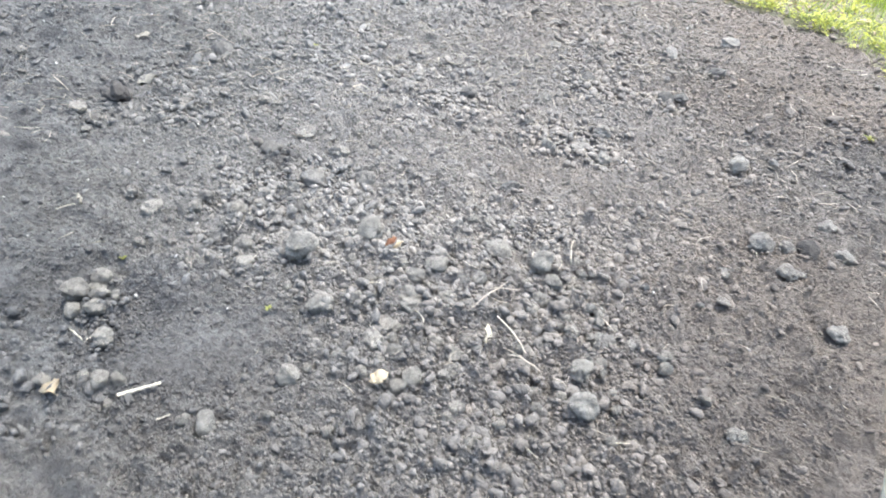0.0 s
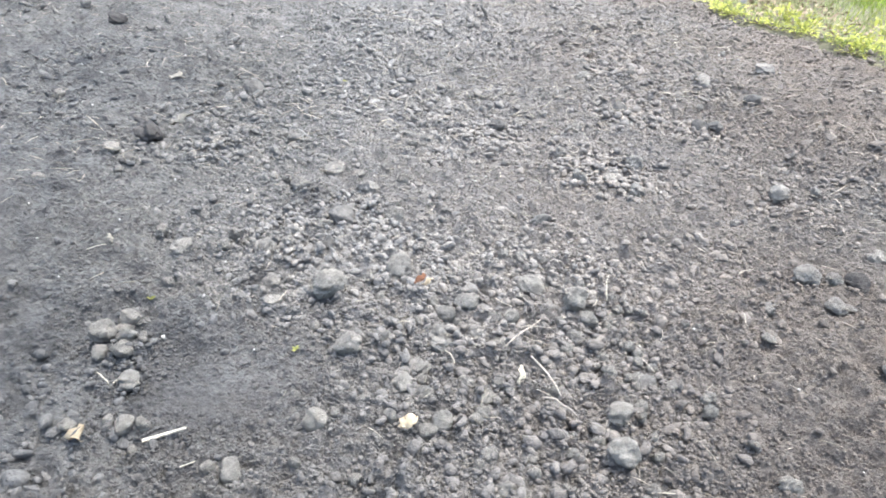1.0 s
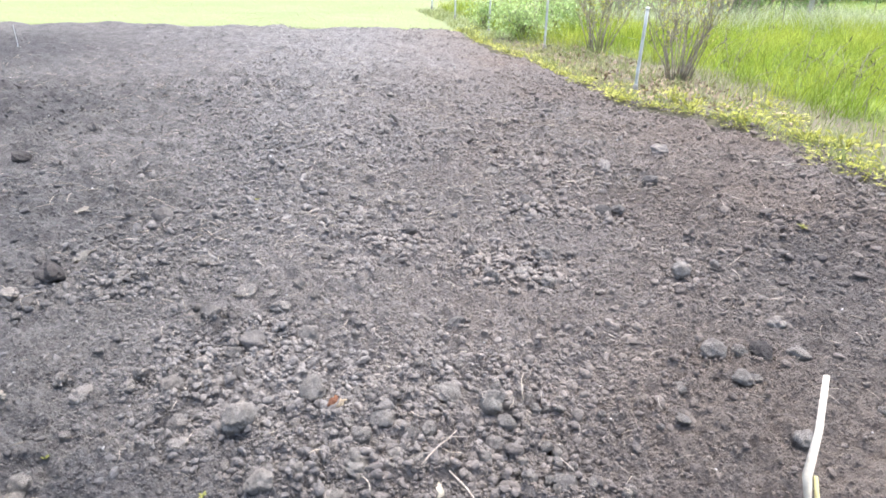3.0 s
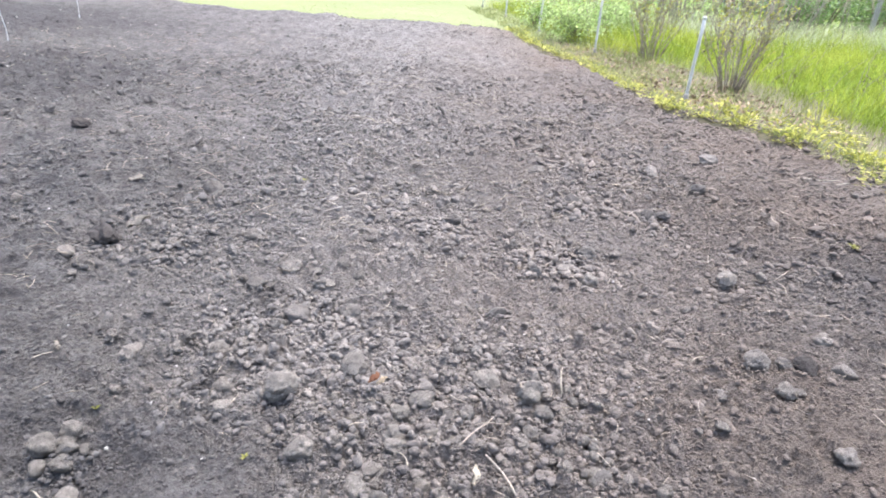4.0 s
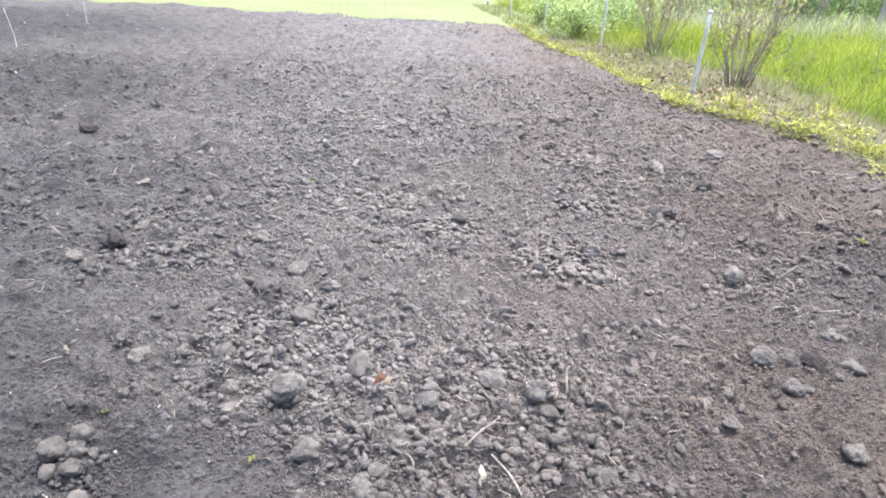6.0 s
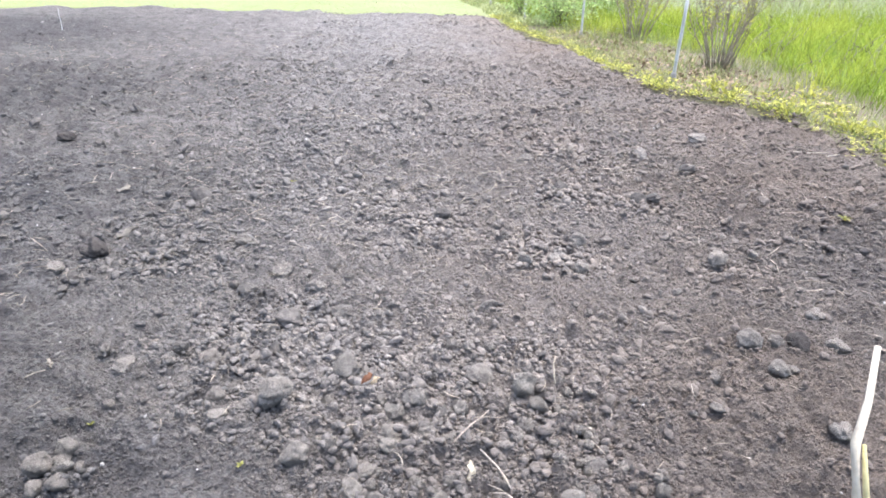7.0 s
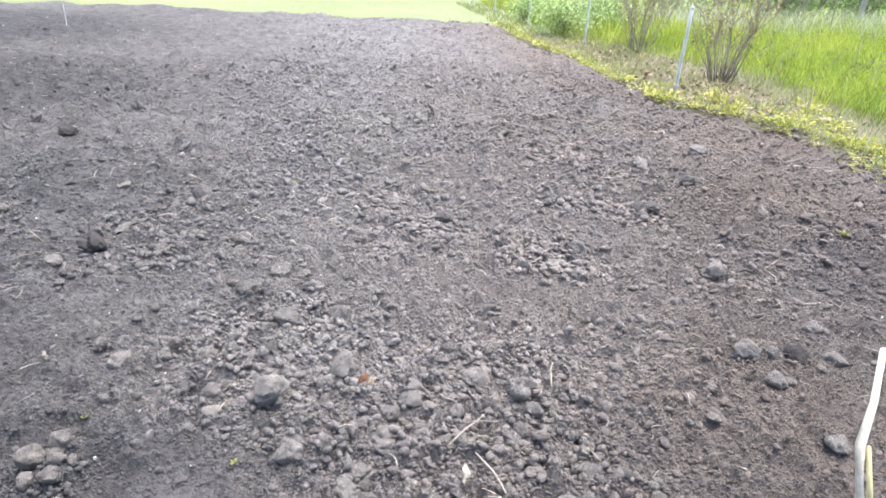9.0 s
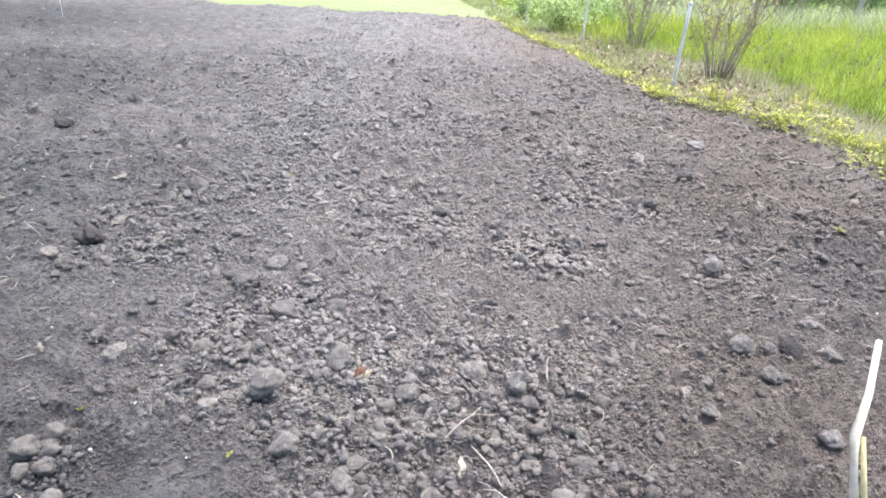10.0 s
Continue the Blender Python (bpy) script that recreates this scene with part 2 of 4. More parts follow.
def grass_front(y):
    """How far outside the edge the tall grass begins."""
    return np.interp(y, (4, 7, 8.3, 10, 11.6, 12.6, 16), (1.0, 1.3, 1.9, 2.05, 1.9, 1.0, 0.8)) + 0.5 * (vnoise(y, 0 * y, 0.5, 44) - 0.5)


def edge_y(x):
    x = np.asarray(x, float)
    return 16.35 - 0.06 * np.clip(-x - 6.5, 0, 6) ** 1.8 + 0.5 * (vnoise(x, 0 * x, 1.4, 5) - 0.5) + 0.2 * (vnoise(x, 0 * x, 0.4, 6) - 0.5)


def depth_in(x, y):
    """Metres inside the tilled plot, negative outside."""
    return np.minimum(np.minimum((edge_x(y) - x) * 0.975, edge_y(x) - y), np.minimum(np.asarray(x) + 17, np.asarray(y) + 5))


def smooth_patch(x, y):
    """Trodden hollows with little crumb on them."""
    return np.clip(0.9 * bump_at(x, y, -0.72, 1.50, 0.26, 0.20) + 0.4 * bump_at(x, y, 0.85, 1.62, 0.3, 0.22) + 0.35 * bump_at(x, y, -1.3, 2.6, 0.5, 0.35)
                   + 0.75 * bump_at(x, y, -0.90, 1.36, 0.28, 0.10) + 0.3 * bump_at(x, y, -1.45, 1.9, 0.35, 0.5) + 0.15 * bump_at(x, y, 1.75, 2.05, 0.5, 0.5), 0, 1)


LEVEL = 0.0


def soil_z(x, y):
    far = np.clip((np.hypot(x, y) - 1.2) / 4, 0.25, 1.15)
    calm = 1 - 0.75 * smooth_patch(x, y)
    rad = np.hypot(x, y)
    f1, f2, f3 = np.clip((18 - rad) / 8, 0, 1), np.clip((9 - rad) / 4, 0, 1), np.clip((4.2 - rad) / 2, 0, 1)
    z = 0.03 * (vnoise(x, y, 1.5, 1) - 0.5) + 0.05 * far * (vnoise(x, y, 0.5, 2) - 0.5)
    z = z + calm * (0.050 * far * (lumps(x, y, 0.24, 7) * vnoise(x, y, 0.5, 17) * 1.5 - 0.4) + 0.048 * f1 * np.maximum(far, 0.5) * (lumps(x, y, 0.10, 8) * vnoise(x, y, 0.16, 18) * 1.6 - 0.5)
                    + 0.036 * f2 * (lumps(x, y, 0.048, 9) * vnoise(x, y, 0.07, 19) * 1.6 - 0.5) + 0.026 * f3 * (lumps(x, y, 0.024, 10) * vnoise(x, y, 0.05, 20) * 1.6 - 0.5))
    z = z + 0.012 * bump_at(x, y, 0.05, 2.0, 0.7, 0.9) - 0.02 * smooth_patch(x, y)
    z = z + 0.04 * np.exp(-((edge_y(x) - y - 0.35) / 0.35) ** 2) * (0.3 + vnoise(x, y, 0.9, 12))
    inside = depth_in(x, y)
    return z + LEVEL - 0.32 * np.clip((0.06 - inside) / 0.30, 0, 1)


lx, ly = np.meshgrid(np.linspace(-1.5, 1.8, 200), np.linspace(1.2, 5, 200))
LEVEL = -float(soil_z(lx, ly).mean())


def grass_z(x, y):
    inside = depth_in(x, y)
    z = 0.06 * (vnoise(x, y, 2.6, 13) - 0.5) + 0.03 * (vnoise(x, y, 0.6, 14) - 0.5)
    return z - 0.35 * np.clip((inside - 0.02) / 0.35, 0, 1)


def np_mesh(name, verts, faces, mats, smooth=True, index=None):
    """A mesh from arrays: verts (n, 3), faces (m, 3 or 4)."""
    me = bpy.data.meshes.new(name)
    k = faces.shape[1]
    me.vertices.add(len(verts))
    me.vertices.foreach_set("co", np.ascontiguousarray(verts, np.float32).ravel())
    me.loops.add(faces.size)
    me.loops.foreach_set("vertex_index", np.ascontiguousarray(faces, np.int32).ravel())
    me.polygons.add(len(faces))
    me.polygons.foreach_set("loop_start", np.arange(0, faces.size, k, dtype=np.int32))
    me.polygons.foreach_set("use_smooth", np.full(len(faces), smooth))
    for m in mats:
        me.materials.append(m)
    if index is not None:
        me.polygons.foreach_set("material_index", np.ascontiguousarray(index, np.int32))
    me.update(calc_edges=True)
    me.validate()
    return me


def part(name, me, parent, label=""):
    ob = new(name, me)
    ob.parent = parent
    return tagged(ob, label) if label else ob


def empty(name, m, label, category, group="", kind=""):
    ob = new(name)
    ob.empty_display_size = 0.05
    ob.matrix_basis = m
    return tagged(ob, label, category, group, kind)


def grid_faces(rows, cols):
    a = np.arange((rows - 1) * cols).reshape(rows - 1, cols)[:, :-1].ravel()
    return np.stack([a, a + 1, a + cols + 1, a + cols], 1)


def ico(level):
    if level < 0:
        return np.array([(0.5, 0, -0.2), (-0.3, 0.42, -0.2), (-0.3, -0.42, -0.2), (0, 0, 0.5)]), np.array([(0, 1, 3), (1, 2, 3), (2, 0, 3), (1, 0, 2)])
    if level == 0:
        v = np.array([(1, 0, 0), (-1, 0, 0), (0, 1, 0), (0, -1, 0), (0, 0, 1), (0, 0, -1)]) * 0.5
        return v, np.array([(0, 2, 4), (2, 1, 4), (1, 3, 4), (3, 0, 4), (2, 0, 5), (1, 2, 5), (3, 1, 5), (0, 3, 5)])
    bm = bmesh.new()
    bmesh.ops.create_icosphere(bm, subdivisions=level, radius=0.5)
    v = np.array([p.co[:] for p in bm.verts])
    f = np.array([[p.index for p in q.verts] for q in bm.faces])
    bm.free()
    return v, f


def rough_ball(level, seed, amount=0.22, flat=0.72, cuts=7):
    """A knobbly lump about 1 across."""
    v, f = ico(level)
    r = np.random.default_rng(seed)
    out = np.ones(len(v))
    for k, a in ((1.6, 1.0), (3.4, 0.6), (7.0, 0.45), (13.0, 0.35)):
        d = r.normal(size=(5, 3)) * k * 2
        ph = r.random(5) * 6.3
        out += amount * a * np.sin(v @ d.T * 1.6 + ph).mean(1) * 1.6
    if level >= 4:
        for k, a in ((16, 0.05), (30, 0.035)):
            d = r.normal(size=(7, 3)) * k
            out += a * np.abs(np.sin(v @ d.T + r.random(7) * 6.3)).mean(1) * 1.8 - a
    v = v * out[:, None]
    for _ in range(cuts):
        d = r.normal(size=3)
        d /= np.linalg.norm(d)
        v = v - np.outer(np.clip(v @ d - r.uniform(0.26, 0.40), 0, None) * 0.9, d)
    return v * (1.12, r.uniform(0.75, 1.1), flat * 1.1), f


def knobbly(level, seed, flat=0.9, knobs=60):
    """A rounded lump about 1 across, caked together from crumbs."""
    v, f = ico(level)
    r = np.random.default_rng(seed)
    u = v / np.linalg.norm(v, axis=1)[:, None]
    out = np.full(len(u), 0.90)
    for k, a in ((1.5, 0.24), (3.2, 0.13), (6.0, 0.07)):
        d = r.normal(size=(4, 3)) * k
        out += a * np.sin(u @ d.T + r.random(4) * 6.3).mean(1) * 1.6
    c = r.normal(size=(knobs, 3))
    c /= np.linalg.norm(c, axis=1)[:, None]
    wide = r.uniform(0.6, 1.5, knobs) * 2.2 / math.sqrt(knobs)
    away = np.arccos(np.clip(u @ c.T, -1, 1)) / wide
    out += (np.sqrt(np.clip(1 - away ** 2, 0, 1)) * wide * r.uniform(0.10, 0.30, knobs)).max(1)
    if level > 3:
        c = r.normal(size=(knobs * 5, 3))
        c /= np.linalg.norm(c, axis=1)[:, None]
        fine = r.uniform(0.5, 1.4, knobs * 5) * 2.2 / math.sqrt(knobs * 5)
        out += (np.sqrt(np.clip(1 - (np.arccos(np.clip(u @ c.T, -1, 1)) / fine) ** 2, 0, 1)) * fine * r.uniform(0.1, 0.4, knobs * 5)).max(1)
    v = u * out[:, None] * 0.5
    for _ in range(5):
        d = r.normal(size=3)
        d /= np.linalg.norm(d)
        v = v - np.outer(np.clip(v @ d - r.uniform(0.34, 0.44), 0, None) * 0.8, d)
    return v * (1.1, r.uniform(0.8, 1.05), flat), f


def turn(ax, ay, az):
    """Rotation matrices for arrays of Euler angles."""
    cx, sx, cy, sy, cz, sz = np.cos(ax), np.sin(ax), np.cos(ay), np.sin(ay), np.cos(az), np.sin(az)
    return np.stack([np.stack([cz * cy, cz * sy * sx - sz * cx, cz * sy * cx + sz * sx], -1),
                     np.stack([sz * cy, sz * sy * sx + cz * cx, sz * sy * cx - cz * sx], -1),
                     np.stack([-sy, cy * sx, cy * cx], -1)], -2)


def scatter(shapes, x, y, z, size, r, tilt=0.5):
    """Joins copies of the shapes at the places into verts and faces."""
    vs, fs, at = [], [], 0
    pick = r.integers(0, len(shapes), len(x))
    for k, (sv, sf) in enumerate(shapes):
        m = np.nonzero(pick == k)[0]
        if not len(m):
            continue
        R = turn(r.normal(0, tilt, len(m)), r.normal(0, tilt, len(m)), r.random(len(m)) * 6.3)
        v = np.einsum("nij,vj->nvi", R, sv) * size[m][:, None, None] + np.stack([x[m], y[m], z[m]], 1)[:, None, :]
        f = sf[None] + (at + np.arange(len(m)) * len(sv))[:, None, None]
        vs.append(v.reshape(-1, 3))
        fs.append(f.reshape(-1, sf.shape[1]))
        at += len(m) * len(sv)
    return np.concatenate(vs), np.concatenate(fs)


def tube(points, radii, sides=6):
    """A tapered tube along points, closed at both ends."""
    pts = [Vector(p) for p in points]
    vs, fs = [], []
    for i, p in enumerate(pts):
        d = (pts[min(i + 1, len(pts) - 1)] - pts[max(i - 1, 0)]).normalized()
        q = d.to_track_quat("Z", "Y")
        vs += [p + q @ Vector((math.cos(a) * radii[i], math.sin(a) * radii[i], 0)) for a in (2 * math.pi * k / sides for k in range(sides))]
    for i in range(len(pts) - 1):
        for k in range(sides):
            a, b = i * sides + k, i * sides + (k + 1) % sides
            fs.append((a, b, b + sides, a + sides))
    n = len(vs)
    vs += [pts[0], pts[-1]]
    for k in range(sides):
        j = (k + 1) % sides
        fs.append((n, j, k, k))
        fs.append((n + 1, n - sides + k, n - sides + j, n - sides + j))
    return np.array([v[:] for v in vs]), np.array(fs)


def join(pieces):
    vs, fs, at = [], [], 0
    for v, f in pieces:
        vs.append(v)
        fs.append(f + at)
        at += len(v)
    return np.concatenate(vs), np.concatenate(fs)


def poly_mesh(name, v, f, mats, smooth=True):
    """Quads that may hold a doubled corner (a triangle)."""
    me = bpy.data.meshes.new(name)
    me.from_pydata(v.tolist(), [], [tuple(dict.fromkeys(q)) for q in f.tolist()])
    for m in mats:
        me.materials.append(m)
    me.polygons.foreach_set("use_smooth", np.full(len(me.polygons), smooth))
    me.update()
    return me


def leaf_shape(length, width, bend, thick=0.0, rows=5):
    """A pointed leaf along +x, folded a little along its rib."""
    v, f = [], []
    for i in range(rows):
        s = i / (rows - 1)
        w = width * 0.5 * math.sin(math.pi * min(0.97, 0.06 + 0.94 * s)) ** 0.8
        z = bend * math.sin(s * 2.2)
        v += [(s * length, -w, z + w * 0.35), (s * length, 0, z), (s * length, w, z + w * 0.35)]
    for i in range(rows - 1):
        for k in range(2):
            a = i * 3 + k
            f.append((a, a + 1, a + 4, a + 3))
    v, f = np.array(v), np.array(f)
    if thick:
        n = len(v)
        v = np.concatenate([v, v - (0, 0, thick)])
        rim = [k * 3 for k in range(rows)] + [k * 3 + 2 for k in reversed(range(rows))]
        side = [(rim[i], rim[(i + 1) % len(rim)], rim[(i + 1) % len(rim)] + n, rim[i] + n) for i in range(len(rim))]
        f = np.concatenate([f, f[:, ::-1] + n, np.array(side)])
    return v, f


# ---- the ground: one sheet to the horizon, and the tilled plot in it ----
def graded(lo, hi, fine_lo, fine_hi, step, grow=1.35):
    a = list(np.arange(fine_lo, fine_hi + step / 2, step))
    s, up = step, [a[-1]]
    while up[-1] < hi:
        s *= grow
        up.append(up[-1] + s)
    s, down = step, [a[0]]
    while down[-1] > lo:
        s *= grow
        down.append(down[-1] - s)
    return np.array(down[:0:-1] + a + up[1:])


gx, gy = graded(-1500, 1500, -18.5, 16, 0.2), graded(-1500, 2500, -6, 30, 0.2)
GX, GY = np.meshgrid(gx, gy)
gf = grid_faces(len(gy), len(gx))
fx, fy = GX.ravel()[gf].mean(1), GY.ravel()[gf].mean(1)
verge = (fx - edge_x(fy) > -0.5) & (fx - edge_x(fy) < grass_front(fy) + 0.5 + 0.4 * vnoise(fx, fy, 0.5, 15)) & (fy > -5) & (fy < 15.3)
ground = new("ground", np_mesh("ground", np.stack([GX.ravel(), GY.ravel(), grass_z(GX.ravel(), GY.ravel())], 1), gf, [LAWN, VERGE, MEADOW], True, np.where(verge, 1, np.where((fx - edge_x(fy) > 0) & (fy > -5) & (fy < 60) & (fx < 80) & (fx > 3.2), 2, 0))))
tagged(ground, "pale yellow-green lawn stretching away behind the plot", "lawn", kind="structure")

ang = np.radians(np.concatenate([np.arange(-180, -58, 0.9), np.arange(-58, -37, 0.5), np.arange(-37, 37, 0.19), np.arange(37, 58, 0.5), np.arange(58, 180.5, 0.9)]))
radii = [0.02, 0.15, 0.3, 0.45, 0.6, 0.75, 0.9]
while radii[-1] < 26:
    radii.append(radii[-1] + min(0.12, 0.0011 * (radii[-1] ** 2 + 3.0)))
radii = np.array(radii)
RA, AN = np.meshgrid(radii, ang, indexing="ij")
SX, SY = (RA * np.sin(AN)).ravel(), (RA * np.cos(AN)).ravel()
SX, SY = SX + 0.004 * rng.normal(size=SX.shape) * np.clip(RA.ravel() / 3, 0.3, 3), SY + 0.002 * rng.normal(size=SX.shape)
for grid in (SX.reshape(RA.shape), SY.reshape(RA.shape)):
    grid[:, -1] = grid[:, 0]
faces = grid_faces(len(radii), len(ang))
keep = (depth_in(SX, SY) > -0.35)[faces].all(1)
faces = faces[keep][:, ::-1]
used = np.unique(faces)
remap = np.full(len(SX), -1)
remap[used] = np.arange(len(used))
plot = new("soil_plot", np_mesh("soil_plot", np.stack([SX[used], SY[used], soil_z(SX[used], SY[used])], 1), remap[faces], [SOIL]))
tagged(plot, "freshly tilled dark grey-brown garden soil, dry and crumbly", "soil", kind="structure")


# ---- crumbs over the plot ----
def crumb_places(n, r0, r1, wide, r, power=1.0, least=0.30):
    """Places on the plot between two distances, thinned where the soil is trodden."""
    rad = (r0 ** power + (r1 ** power - r0 ** power) * r.random(n)) ** (1 / power)
    a = np.radians(r.uniform(-wide, wide, n))
    x, y = rad * np.sin(a), rad * np.cos(a)
    rich = least + (1 - least) * np.clip(1.3 * bump_at(x, y, 0.05, 1.9, 0.62, 1.1) + 2.4 * (vnoise(x, y, 0.55, 21) - 0.42), 0, 1)
    rich = rich * (1 - 0.5 * np.clip((-x - 0.9 - 0.12 * y) / 0.8, 0, 1))
    ok = (depth_in(x, y) > -0.30) & (r.random(n) < rich * (1 - 0.93 * smooth_patch(x, y)))
    return x[ok], y[ok], rich[ok]


def crumbs(name, label, n, r0, r1, wide, d0, d1, level, seed, power=1.0, flat=1.0, least=0.30):
    r = np.random.default_rng(seed)
    x, y, rich = crumb_places(n, r0, r1, wide, r, power, least)
    size = d0 * (d1 / d0) ** (r.random(len(x)) ** 2.6) * (0.7 + 0.4 * rich)
    z = np.maximum(soil_z(x, y), grass_z(x, y)) + size * r.uniform(0.02, 0.28, len(x))
    pieces, big = [], size > d0 * 1.7
    for lv, m in ((level, big), (min(level, 1), ~big)):
        shapes = [(v * (r.uniform(0.9, 1.35), r.uniform(0.7, 1.0), 1), f) for v, f in (rough_ball(lv, seed * 50 + k, 0.34, r.uniform(0.55, 0.85) * flat, 4) for k in range(18))]
        if m.any():
            pieces.append(scatter(shapes, x[m], y[m], z[m], size[m], r))
    v, f = join(pieces)
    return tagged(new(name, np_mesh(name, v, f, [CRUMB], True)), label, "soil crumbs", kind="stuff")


crumbs("soil_crumbs", "small dry grey-brown soil crumbs strewn over the plot", 7000, 0.75, 4.2, 50, 0.014, 0.044, 2, 11, 1.3, 1.0, 0.3)
crumbs("soil_crumbs", "dry soil crumbs the size of peas over the plot", 17000, 0.8, 4.5, 46, 0.011, 0.022, 1, 15, 1.4, 1.0, 0.5)
crumbs("soil_crumbs", "fine dry soil crumbs like coarse grit over the plot", 80000, 0.9, 5.0, 42, 0.009, 0.019, 0, 17, 1.6, 1.0, 0.8)
crumbs("soil_crumbs", "dry soil grit covering the plot", 100000, 0.95, 5.5, 40, 0.0075, 0.014, -1, 18, 1.5, 1.2, 0.9)
crumbs("soil_crumbs", "dry grey-brown soil crumbs and lumps in the tilled earth", 7000, 4.0, 9.5, 42, 0.026, 0.085, 2, 12, 1.3, 0.7, 0.45)
crumbs("soil_crumbs", "fine dry soil crumbs in the middle of the plot", 50000, 4.0, 9.8, 40, 0.016, 0.042, 0, 16, 1.2, 0.7, 0.6)
crumbs("soil_crumbs", "dry soil grit in the middle of the plot", 36000, 4.5, 10.5, 38, 0.016, 0.030, -1, 19, 1.2, 0.9, 0.7)
crumbs("soil_crumbs", "flattened dry soil lumps in the middle of the plot", 13000, 3.2, 10.0, 40, 0.028, 0.060, 1, 20, 1.3, 0.7, 0.5)
crumbs("soil_crumbs", "dry soil lumps in the farther part of the plot", 24000, 9.5, 16.8, 42, 0.025, 0.08, 0, 13, 1.5, 0.5, 0.35)
crumbs("soil_crumbs", "scattered soil crumbs in the trodden part of the plot", 9000, 0.4, 14.0, 180, 0.015, 0.06, 1, 14, 1.3)


def mound_crumbs(n, cx, cy, wx, wy, seed):
    """Nut-sized crumbs packed on the low mound."""
    r = np.random.default_rng(seed)
    x, y = r.normal(cx, wx, n), r.normal(cy, wy, n)
    ok = (y > 0.9) & (r.random(n) > 1.5 * smooth_patch(x, y))
    x, y = x[ok], y[ok]
    size = 0.012 * 3.2 ** (r.random(len(x)) ** 2.2)
    shapes = [(v * (r.uniform(0.9, 1.3), r.uniform(0.7, 1.0), 1), f) for v, f in (rough_ball(2, 70 + k, 0.36, 0.8, 3) for k in range(16))]
    v, f = scatter(shapes, x, y, soil_z(x, y) + size * r.uniform(0.1, 0.4, len(x)), size, r)
    tagged(new("soil_crumbs", np_mesh("soil_crumbs", v, f, [CRUMB])), "nut-sized dry soil crumbs crowded on the low mound", "soil crumbs", kind="stuff")


mound_crumbs(2000, 0.06, 1.80, 0.38, 0.50, 23)
mound_crumbs(900, -0.62, 2.15, 0.24, 0.36, 24)

# ---- clods that stand out ----
CLOD_SHAPES, CLOD_SMALL, CLOD_TINY = [], [], []
for k in range(10):
    flat = (0.98, 0.88, 0.80, 0.95, 0.84)[k % 5]
    v, f = knobbly(5, 900 + k, flat, 70)
    sv, sf = knobbly(4, 900 + k, flat, 40)
    tv, tf = knobbly(3, 900 + k, flat * 0.9, 16)
    CLOD_TINY.append((np_mesh("soil_clod", tv, tf, [CLOD]), np_mesh("soil_clod", tv, tf, [DAMP_CLOD])))
    CLOD_SMALL.append((np_mesh("soil_clod", sv, sf, [CLOD]), np_mesh("soil_clod", sv, sf, [DAMP_CLOD]), np_mesh("soil_clod", sv, sf, [WET_CLOD])))
    CLOD_SHAPES.append((np_mesh("soil_clod", v, f, [CLOD]), np_mesh("soil_clod", v, f, [DAMP_CLOD]), np_mesh("soil_clod", v, f, [WET_CLOD])))


def clod(x, y, d, k, r, sink=0.24, darker=False, tall=1.0):
    ob = new("soil_clod", (CLOD_SHAPES if d > 0.095 else CLOD_SMALL if d > 0.055 else CLOD_TINY)[k % 10][int(darker)])
    ob.matrix_basis = pose(x, y, 0.5 * float(soil_z(x, y)) + d * sink, r.uniform(-22, 22) * tall, r.uniform(-22, 22) * tall, r.uniform(0, 360)) @ Matrix.Diagonal((d, d, d * tall, 1))
    size = "large lumpy" if d > 0.1 else "fist-sized" if d > 0.07 else "small rounded"
    return tagged(ob, size + (" clod of dark damp earth on the tilled soil" if darker else " clod of dry grey-brown earth on the tilled soil"), "soil clod", "clods on the plot")


cr = np.random.default_rng(31)
# x, y and width of the clods that stand out; the low ones are half buried
CLODS_MOUND = [(-0.35, 2.08, 0.107), (-0.15, 1.86, 0.063), (-0.08, 1.93, 0.073), (0.08, 1.89, 0.064), (-0.16, 1.69, 0.069), (-0.34, 1.67, 0.058),
               (0.31, 2.01, 0.096), (0.36, 1.93, 0.069), (0.26, 1.92, 0.044), (0.43, 1.94, 0.037), (0.46, 2.1, 0.039), (0.48, 2.04, 0.042),
               (0.05, 2.31, 0.051), (0.12, 2.29, 0.055), (0.21, 2.29, 0.037), (0.13, 1.73, 0.045), (0.39, 1.74, 0.041), (0.4, 1.66, 0.058),
               (0.48, 1.81, 0.05), (0.51, 1.79, 0.042), (0.48, 1.62, 0.036), (0.05, 1.55, 0.038), (-0.26, 1.92, 0.044), (-0.2, 1.93, 0.044),
               (-0.31, 1.83, 0.039), (-0.24, 1.8, 0.05), (-0.11, 1.85, 0.031), (-0.04, 1.71, 0.037), (-0.44, 1.62, 0.085), (-0.59, 1.91, 0.124),
               (-0.3, 1.67, 0.029)]
